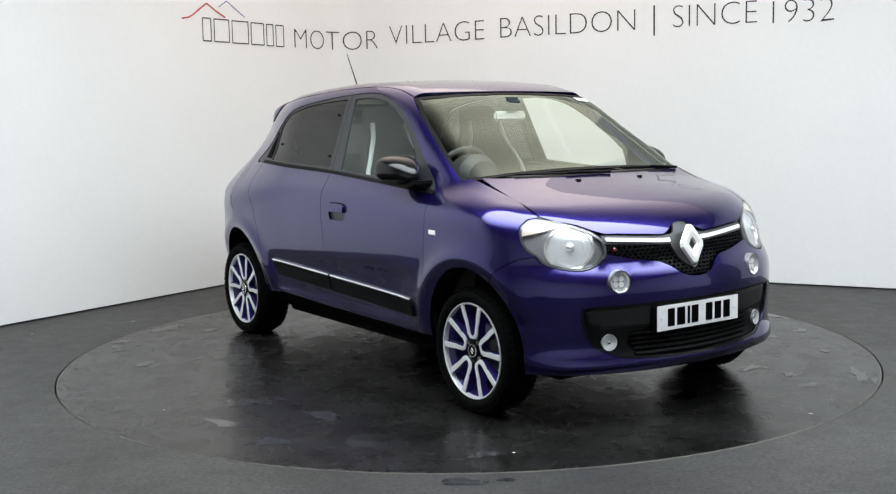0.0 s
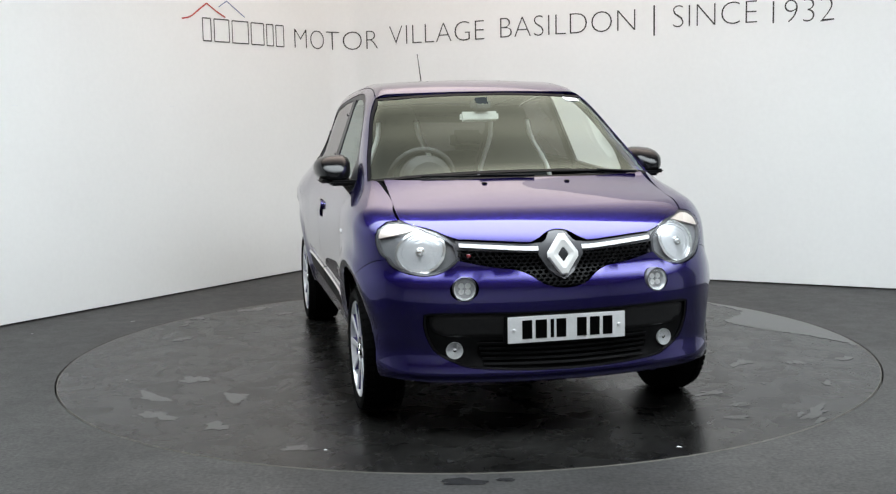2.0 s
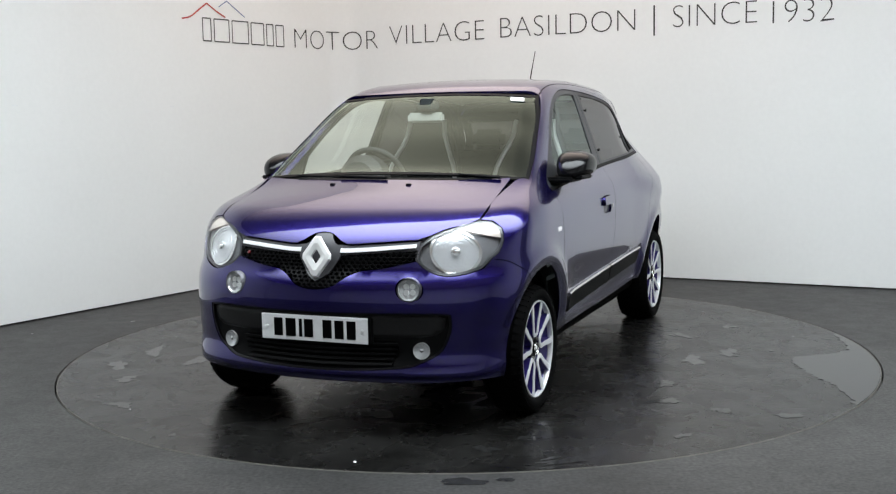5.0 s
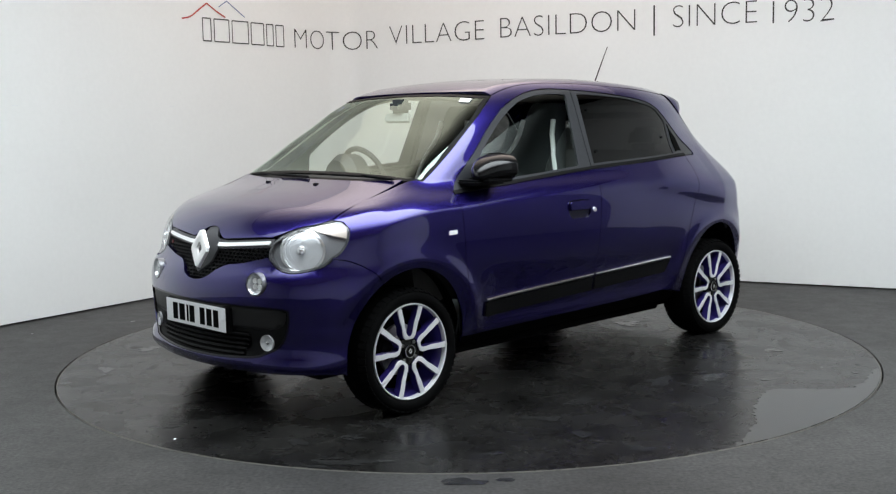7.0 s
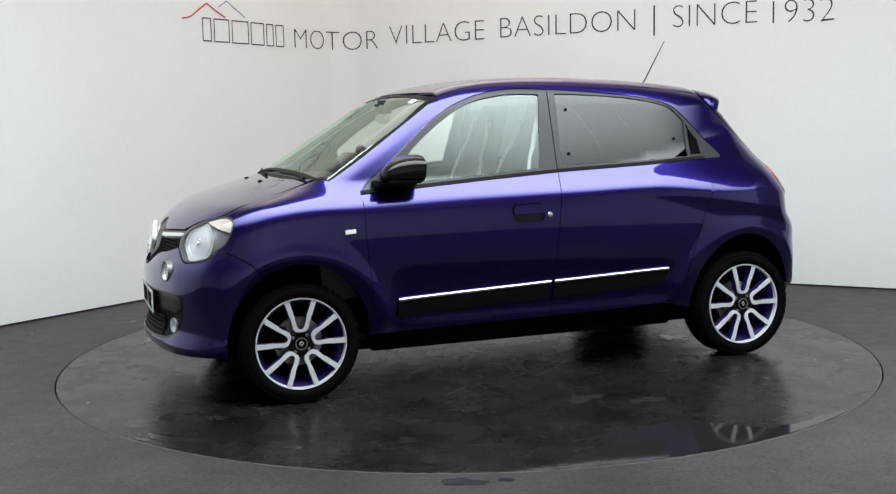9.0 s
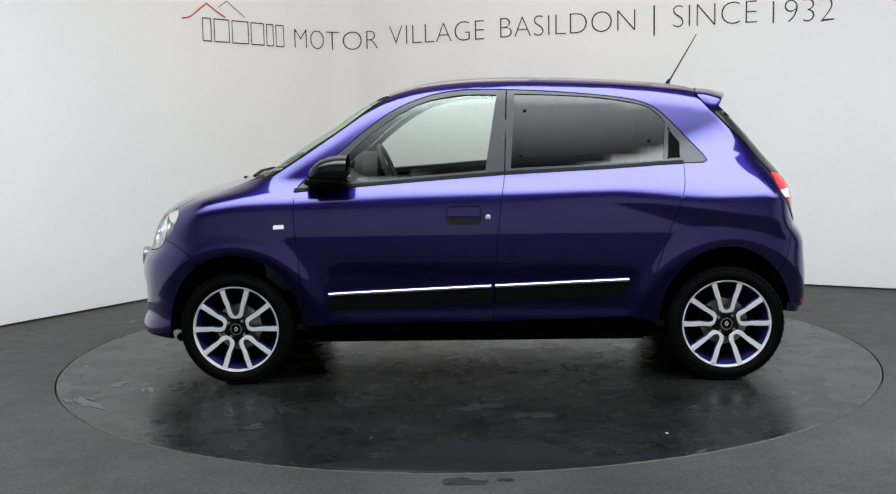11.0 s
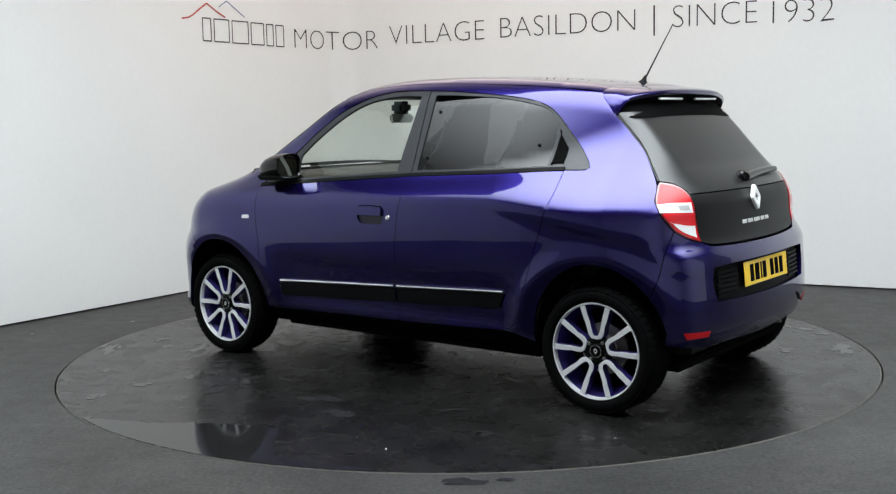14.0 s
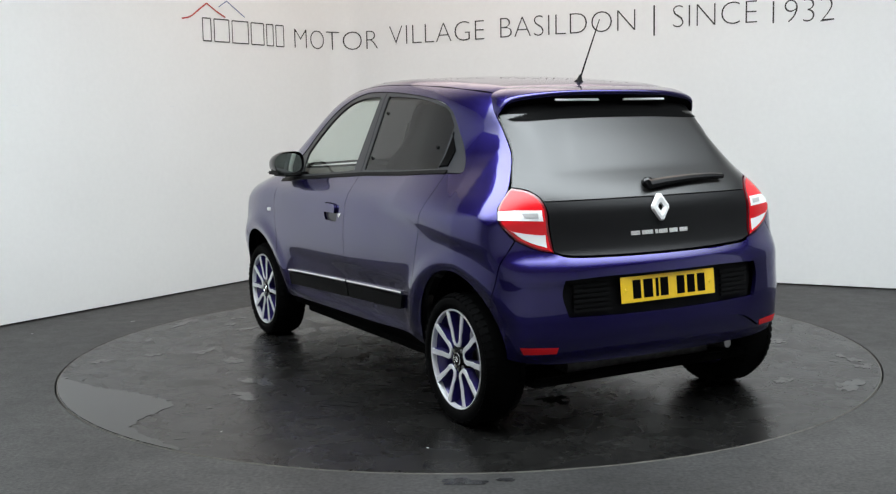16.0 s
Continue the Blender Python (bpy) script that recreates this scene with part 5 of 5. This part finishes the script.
# wipers on the windscreen
for a, b, c in (((0.06, 1.062), (-0.2, 1.066), (-0.47, 1.070)), ((0.605, 1.06), (0.4, 1.072), (0.18, 1.076))):
    wp = new("wiper")
    wp.parent = car
    tagged(wp, "black windscreen wiper")
    q = on_skin(from_front, [a, b, c], 0.007)
    mid = [tuple(x) for x in q]
    part("wiper_blade", tube([mid[0], mid[1], mid[2]], 0.006, 8), BLACK_TRIM, wp)
    part("wiper_arm", tube([(mid[0][0] + 0.004, mid[0][1], mid[0][2] + 0.002), (mid[1][0] + 0.005, mid[1][1], mid[1][2] + 0.006)], 0.007, 8, 0.6), BLACK_TRIM, wp)
for s in (1, -1):
    q = on_skin(from_top, [(1.30, 0.2 * s)])[0]
    part("washer_jet", box(q[0] - 0.012, q[1] - 0.012, q[2] - 0.004, q[0] + 0.012, q[1] + 0.012, q[2] + 0.006, 0.003), BLACK_TRIM, car)
tick = outline([(0.44, 1.442), (0.515, 1.436)], [(0.515, 1.436), (0.525, 1.418)], [(0.525, 1.418), (0.45, 1.424)], [(0.45, 1.424), (0.44, 1.442)])
panel("windscreen_sticker", tick, from_front, PLATE_WHITE, car, lift=-0.002, gap=0.0, thick=0.002, label="small white windscreen sticker")

# ---- cabin ----
LINER = material("pale_headliner", (0.42, 0.43, 0.40), 0.9, grain=0.08, grain_scale=150)
panel("headliner", inset(roof_loop, 0.03), from_top, LINER, car, lift=-0.03, gap=0.0, thick=0.002, step=0.08, label="pale grey headliner")
trim_in = outline([(x - 0.03, z - 0.02) for x, z in SCREEN_EDGE[:-1]], [(1.0, 1.072), (0.95, 1.075)], [(0.95, 1.075), (0.80, 1.19), (0.60, 1.325), (0.40, 1.425)], [(0.40, 1.425), (0.42, 1.432)])
both("pillar_trim", trim_in, from_side, LINER, (car, car), lift=-0.013, gap=0.0, thick=0.002, label="pale inner pillar trim")
bm = bmesh.new()
prof = [(1.14, 1.045), (0.92, 1.045), (0.74, 1.035), (0.66, 1.0), (0.64, 0.93), (0.70, 0.80), (0.75, 0.5), (1.1, 0.45)]
lo = [bm.verts.new((x, -0.69 + (0.06 if z > 0.9 and x > 1 else 0), z)) for x, z in prof]
hi = [bm.verts.new((x, 0.69 - (0.06 if z > 0.9 and x > 1 else 0), z)) for x, z in prof]
for i in range(len(prof)):
    j = (i + 1) % len(prof)
    bm.faces.new((lo[i], lo[j], hi[j], hi[i]))
bm.faces.new(lo)
bm.faces.new(hi)
part("dashboard", bm, DASH, car, "dark dashboard")
part("instrument_hood", lathe([(0.13, -0.09), (0.135, 0.0), (0.10, 0.05), (0.02, 0.06)], 28, "x"), DASH, car, "rounded instrument hood").matrix_basis = pose(0.70, -0.35, 1.02)
wheel_ring = [(0.172 + 0.0155 * math.cos(2 * math.pi * k / 10), 0.0155 * math.sin(2 * math.pi * k / 10)) for k in range(11)]
sw = part("steering_wheel", lathe(wheel_ring, 48, "x"), DASH, car, "dark steering wheel")
sw.matrix_basis = pose(0.54, -0.345, 1.02, 0, 22, 0)
part("steering_hub", box(-0.02, -0.07, -0.06, 0.03, 0.07, 0.06, 0.02), DASH, sw)
for a in (0, 180, 270):
    part("steering_spoke", box(-0.008, 0.05, -0.016, 0.008, 0.165, 0.016, 0.005), DASH, sw).matrix_basis = pose(0, 0, 0, a, 0, 0)
part("rear_view_mirror", box(0.545, -0.135, 1.318, 0.575, 0.075, 1.372, 0.012), LINER, car, "pale backed rear-view mirror")
part("mirror_stalk", box(0.50, -0.07, 1.37, 0.60, 0.03, 1.445, 0.02), CABIN, car, "dark sensor cover above the mirror")


def front_seat(y0):
    seat = new("front_seat")
    seat.parent = car
    tagged(seat, "dark cloth front seat with pale side piping")
    prof = [(0.42, 0.19), (0.5, 0.235), (0.65, 0.25), (0.8, 0.25), (0.95, 0.245), (1.05, 0.232), (1.13, 0.205), (1.2, 0.165), (1.27, 0.135), (1.33, 0.125), (1.38, 0.115), (1.41, 0.085), (1.415, 0.02)]
    bm = bmesh.new()
    rings = []
    n = 28
    for z, w in prof:
        xc = 0.02 - (z - 0.5) * 0.30
        ring = []
        for i in range(n):
            a = 2 * math.pi * i / n
            c, t = math.cos(a), math.sin(a)
            dy = math.copysign(abs(c) ** 0.5, c) * w
            dx = math.copysign(abs(t) ** 0.6, t) * min(0.06, w) + (0.045 * (abs(dy) / max(w, .01)) ** 3 if z < 1.15 else 0)
            ring.append(bm.verts.new((xc + dx, y0 + dy, z)))
        rings.append(ring)
    for p, q in zip(rings, rings[1:]):
        for i in range(n):
            bm.faces.new((p[i], p[(i + 1) % n], q[(i + 1) % n], q[i]))
    bm.faces.new(rings[-1])
    part("backrest", bm, CABIN, seat, "dark high backrest")
    part("cushion", box(-0.08, y0 - 0.25, 0.36, 0.46, y0 + 0.25, 0.52, 0.05), CABIN, seat)
    for sgn in (1, -1):
        run = []
        for z, w in ((0.95, 0.225), (1.05, 0.205), (1.12, 0.175), (1.18, 0.145), (1.24, 0.122), (1.32, 0.112)):
            run.append((0.02 - (z - 0.5) * 0.30 + 0.062 + (0.012 if z < 1.15 else 0), y0 + sgn * w, z))
        part("piping", tube(run, 0.014, 8), STRIPE, seat, "pale piping")


front_seat(0.34)
front_seat(-0.34)
part("rear_bench", box(-0.98, -0.60, 0.45, -0.52, 0.60, 0.62, 0.05), CABIN, car, "dark rear bench")
part("rear_backrest", box(-0.07, -0.60, 0.0, 0.07, 0.60, 0.55, 0.05), CABIN, car, "dark rear backrest").matrix_basis = pose(-1.03, 0, 0.58, 0, -14, 0)
for s in (1, -1):
    part("rear_headrest", box(-0.045, -0.12, 0.0, 0.045, 0.12, 0.14, 0.035), CABIN, car).matrix_basis = pose(-1.17, 0.33 * s, 1.12, 0, -14, 0)
part("parcel_shelf", box(-1.48, -0.58, 0.975, -1.16, 0.58, 0.99, 0.004), CABIN, car, "dark parcel shelf")
part("cabin_floor", box(-1.4, -0.66, 0.25, 1.0, 0.66, 0.28), CABIN, car)

# ---- water marks on the turntable ----
shore = spline([74.0, 79.2, 84.3, 87.5, 94.4, 100.0, 102.0, 103.5, 105.5, 110.0, 115.5, 118.6], [2.252, 2.14, 2.03, 1.937, 1.842, 1.835, 1.93, 2.05, 2.135, 2.19, 2.21, 2.248])
rng = random.Random(5)
bm = bmesh.new()
near, far_ = [], []
for k in range(150):
    a = 74.0 + 44.6 * k / 149
    wob = 0.030 * noise.noise((a * 0.9, 3.1, 0)) + 0.016 * noise.noise((a * 3.1, 7.7, 0))
    r = min(float(shore(a)) + wob, R_DISC - 0.014)
    c, q = math.cos(radians(a)), math.sin(radians(a))
    near.append(bm.verts.new((r * c, r * q, 0.0016)))
    far_.append(bm.verts.new(((R_DISC - 0.008) * c, (R_DISC - 0.008) * q, 0.0016)))
for k in range(149):
    bm.faces.new((near[k], far_[k], far_[k + 1], near[k + 1]))
part("puddle", bm, PUDDLE, turntable, "shallow puddle along the rim", smooth=False)
marks = [(0.47, 1.256, .08, .06), (0.815, 1.322, .09, .05), (0.89, 1.60, .055, .04), (0.892, 1.895, .05, .06), (1.36, .877, .085, .035), (1.58, .91, .05, .03), (1.79, .80, .055, .05), (1.81, 1.17, .15, .045), (1.35, 1.51, .045, .03),
         (-0.85, -1.63, .07, .05), (-1.43, -1.60, .05, .04), (-1.57, -1.53, .06, .04), (-1.32, -1.617, .04, .03), (-1.81, -1.155, .13, .06), (-1.558, -.932, .06, .04), (-.83, -.83, .06, .04), (-.755, 1.115, .09, .04), (-1.115, 1.345, .05, .04), (-1.233, .213, .09, .05)]
for k, (x, y, a, b) in enumerate(marks):
    for n in range(3):
        d = rng.uniform(0.2, 0.9) * a if n else 0.0
        e, w = rng.uniform(0, 6.283), rng.uniform(0.25, 0.5) if n else 0.8
        blob("water_mark", x + d * math.cos(e), y + d * math.sin(e), a * w, b * w, math.atan2(y, x) + 1.57 + rng.uniform(-.3, .3), WET, 20 + 5 * k + n, z=0.0014 + 0.0002 * n, rough=0.55)
for k in range(22):
    a, r = rng.uniform(0, 6.283), rng.uniform(1.1, 2.15)
    blob("water_mark", r * math.cos(a), r * math.sin(a), rng.uniform(.010, .030), rng.uniform(.008, .018), rng.uniform(0, 3.1), WET, 160 + k, rough=0.6)
for k, (x, y) in enumerate(((0.99, -1.71), (1.69, -1.12), (0.30, -1.55), (0.62, -1.75), (1.25, -1.45), (-0.35, 1.45), (-0.1, 1.30), (0.75, -1.35))):
    blob("damp_patch", x, y, rng.uniform(.06, .12), rng.uniform(.035, .06), math.atan2(y, x) + 1.57, DAMP, 200 + k, z=0.0010, rough=0.5)
for k, (x, y, a, b) in enumerate(((-0.02, -2.36, 0.09, 0.035), (0.14, -2.345, 0.03, 0.02))):
    o = blob("damp_stain", 0, 0, a, b, 0.0, DAMP, 300 + k, z=0.0015)
    o.parent = None
    o.location = (x, y, 0)
    tagged(o, "dark damp stain on the floor beside the turntable", "stain")

for k, (x, y, r) in enumerate(((-2.288, 1.09, 0.014), (-2.83, 0.70, 0.010))):
    o = blob("paper_scrap", 0, 0, r, r * 0.6, 0.4 + k, PLATE_WHITE, 400 + k, z=0.002)
    o.parent = None
    o.location = (x, y, 0)
    tagged(o, "tiny pale scrap lying on the dark floor", "scrap")
for k, (x, y, r) in enumerate(((2.12, 0.37, 0.010), (1.75, -1.02, 0.008), (-0.9, 1.75, 0.007), (0.2, -1.9, 0.008), (-1.6, 1.1, 0.007))):
    blob("scrap", x, y, r, r * 0.6, 0.4 + k, PLATE_WHITE, 420 + k, z=0.0022)

# ---- lettering on the wall ----
def lettering(name, text, s0, s1, z0, cap, label):
    """Thin letters bent along the wall from s0 to s1."""
    cu = bpy.data.curves.new(name, "FONT")
    cu.body, cu.size = text, 1.0
    cu.offset = -0.026
    cu.resolution_u = 4
    tmp = bpy.data.objects.new("tmp", cu)
    scene.collection.objects.link(tmp)
    bpy.context.view_layer.update()
    me = bpy.data.meshes.new_from_object(tmp.evaluated_get(bpy.context.evaluated_depsgraph_get()))
    bpy.data.objects.remove(tmp)
    co = np.array([v.co[:] for v in me.vertices])
    lo, hi = co.min(0), co.max(0)
    kz = cap / 0.70
    base = 0.0
    for v in me.vertices:
        s = s0 + (v.co.x - lo[0]) / (hi[0] - lo[0]) * (s1 - s0)
        p = wall_at(s, 0.004)
        v.co = (p.x, p.y, z0 + (v.co.y - base) * kz)
    me.materials.clear()
    me.materials.append(LETTER)
    ob = new(name, me)
    return tagged(ob, label, "wall lettering", group="wall lettering")


def wall_line(name, pts, w, mat, parent=None, off=0.004):
    """A flat stroke on the wall through (s, z) points."""
    pts = bent(pts, 0.03)
    vs, fs = [], []
    for i, q in enumerate(pts):
        d = pts[min(i + 1, len(pts) - 1)] - pts[max(i - 1, 0)]
        d = d / np.linalg.norm(d)
        for k in (1, -1):
            p = wall_at(q[0] - d[1] * w / 2 * k, off)
            vs.append((p.x, p.y, q[1] + d[0] * w / 2 * k))
    for i in range(len(pts) - 1):
        fs.append((2 * i, 2 * i + 1, 2 * i + 3, 2 * i + 2))
    return mesh_object(name, vs, fs, mat, parent)


lettering("lettering", "MOTOR", -0.417, 0.545, 1.985, 0.180, "thin dark capital letters on the white wall")
lettering("lettering", "VILLAGE", 0.666, 1.62, 2.013, 0.180, "thin dark capital letters on the white wall")
lettering("lettering", "BASILDON", 1.772, 2.975, 2.018, 0.182, "thin dark capital letters on the white wall")
lettering("lettering", "SINCE", 3.286, 3.945, 2.022, 0.185, "thin dark capital letters on the white wall")
lettering("lettering", "1932", 4.061, 4.511, 2.008, 0.185, "thin dark figures on the white wall")
tagged(wall_line("divider", [(3.132, 1.97), (3.132, 2.21)], 0.013, LETTER), "thin dark upright stroke on the white wall", "wall lettering", group="wall lettering")
# the firm's name stands as plain letter-sized frames
name_sign = new("name_sign")
tagged(name_sign, "six thin dark letter-sized frames on the white wall", "wall lettering", group="wall lettering")
s = -1.494
for w in (0.125, 0.20, 0.22, 0.185, 0.115, 0.13):
    z0 = 2.003 - 0.012 * (s + 1.494) / 0.945
    for pts in ([(s, z0), (s, z0 + 0.18)], [(s + w - 0.035, z0), (s + w - 0.035, z0 + 0.18)], [(s, z0 + 0.18), (s + w - 0.035, z0 + 0.18)], [(s, z0), (s + w - 0.035, z0)]):
        wall_line("frame_bar", pts, 0.009, LETTER, name_sign)
    s += w
peaks = new("roof_emblem")
tagged(peaks, "thin red and blue peaked lines above the wall lettering", "wall emblem", group="wall lettering")
wall_line("red_peak", [(-1.71, 2.165), (-1.62, 2.185), (-1.52, 2.25), (-1.44, 2.30)], 0.012, RED_LINE, peaks)
wall_line("red_slope", [(-1.44, 2.30), (-1.34, 2.245), (-1.24, 2.20)], 0.012, RED_LINE, peaks)
wall_line("blue_peak", [(-1.31, 2.28), (-1.26, 2.31), (-1.22, 2.333)], 0.009, BLUE_LINE, peaks)
wall_line("blue_slope", [(-1.22, 2.333), (-1.12, 2.275), (-1.02, 2.215)], 0.009, BLUE_LINE, peaks)

for s, z in ((-3.2325, 1.49), (-1.855, 1.48), (-3.23, 0.05)):
    tagged(wall_line("wall_scuff", [(s - 0.02, z), (s + 0.025, z - 0.003)], 0.007, PLATE_WHITE, off=0.003), "tiny pale scuff on the white wall", "scuff")

# ---- what moves ----
TURN = [(0.0, -54.56), (0.5, -58.70), (1.0, -64.70), (1.5, -70.34), (2.0, -76.51), (2.5, -82.23), (3.0, -88.42), (3.5, -94.21), (4.0, -100.28), (5.0, -111.9), (6.0, -123.55), (6.5, -129.45), (7.0, -135.54), (7.5, -141.14), (8.0, -147.32), (8.5, -152.94), (9.0, -158.93), (10.0, -170.4), (11.0, -181.9), (11.5, -187.62), (12.0, -193.62), (12.5, -199.21), (13.0, -205.20), (13.5, -210.77), (14.0, -217.00), (14.5, -222.62), (15.0, -228.64), (15.5, -234.26), (16.0, -240.36)]
PARKED = (-0.0932, 0.0124)


def motions():
    """The turntable turns with the car on it."""
    walk(turntable, [(t, pose(0, 0, 0, 0, 0, a)) for t, a in TURN])
    walk(car, [(t, pose(0, 0, 0, 0, 0, a) @ pose(*PARKED, 0.003)) for t, a in TURN])


motions()
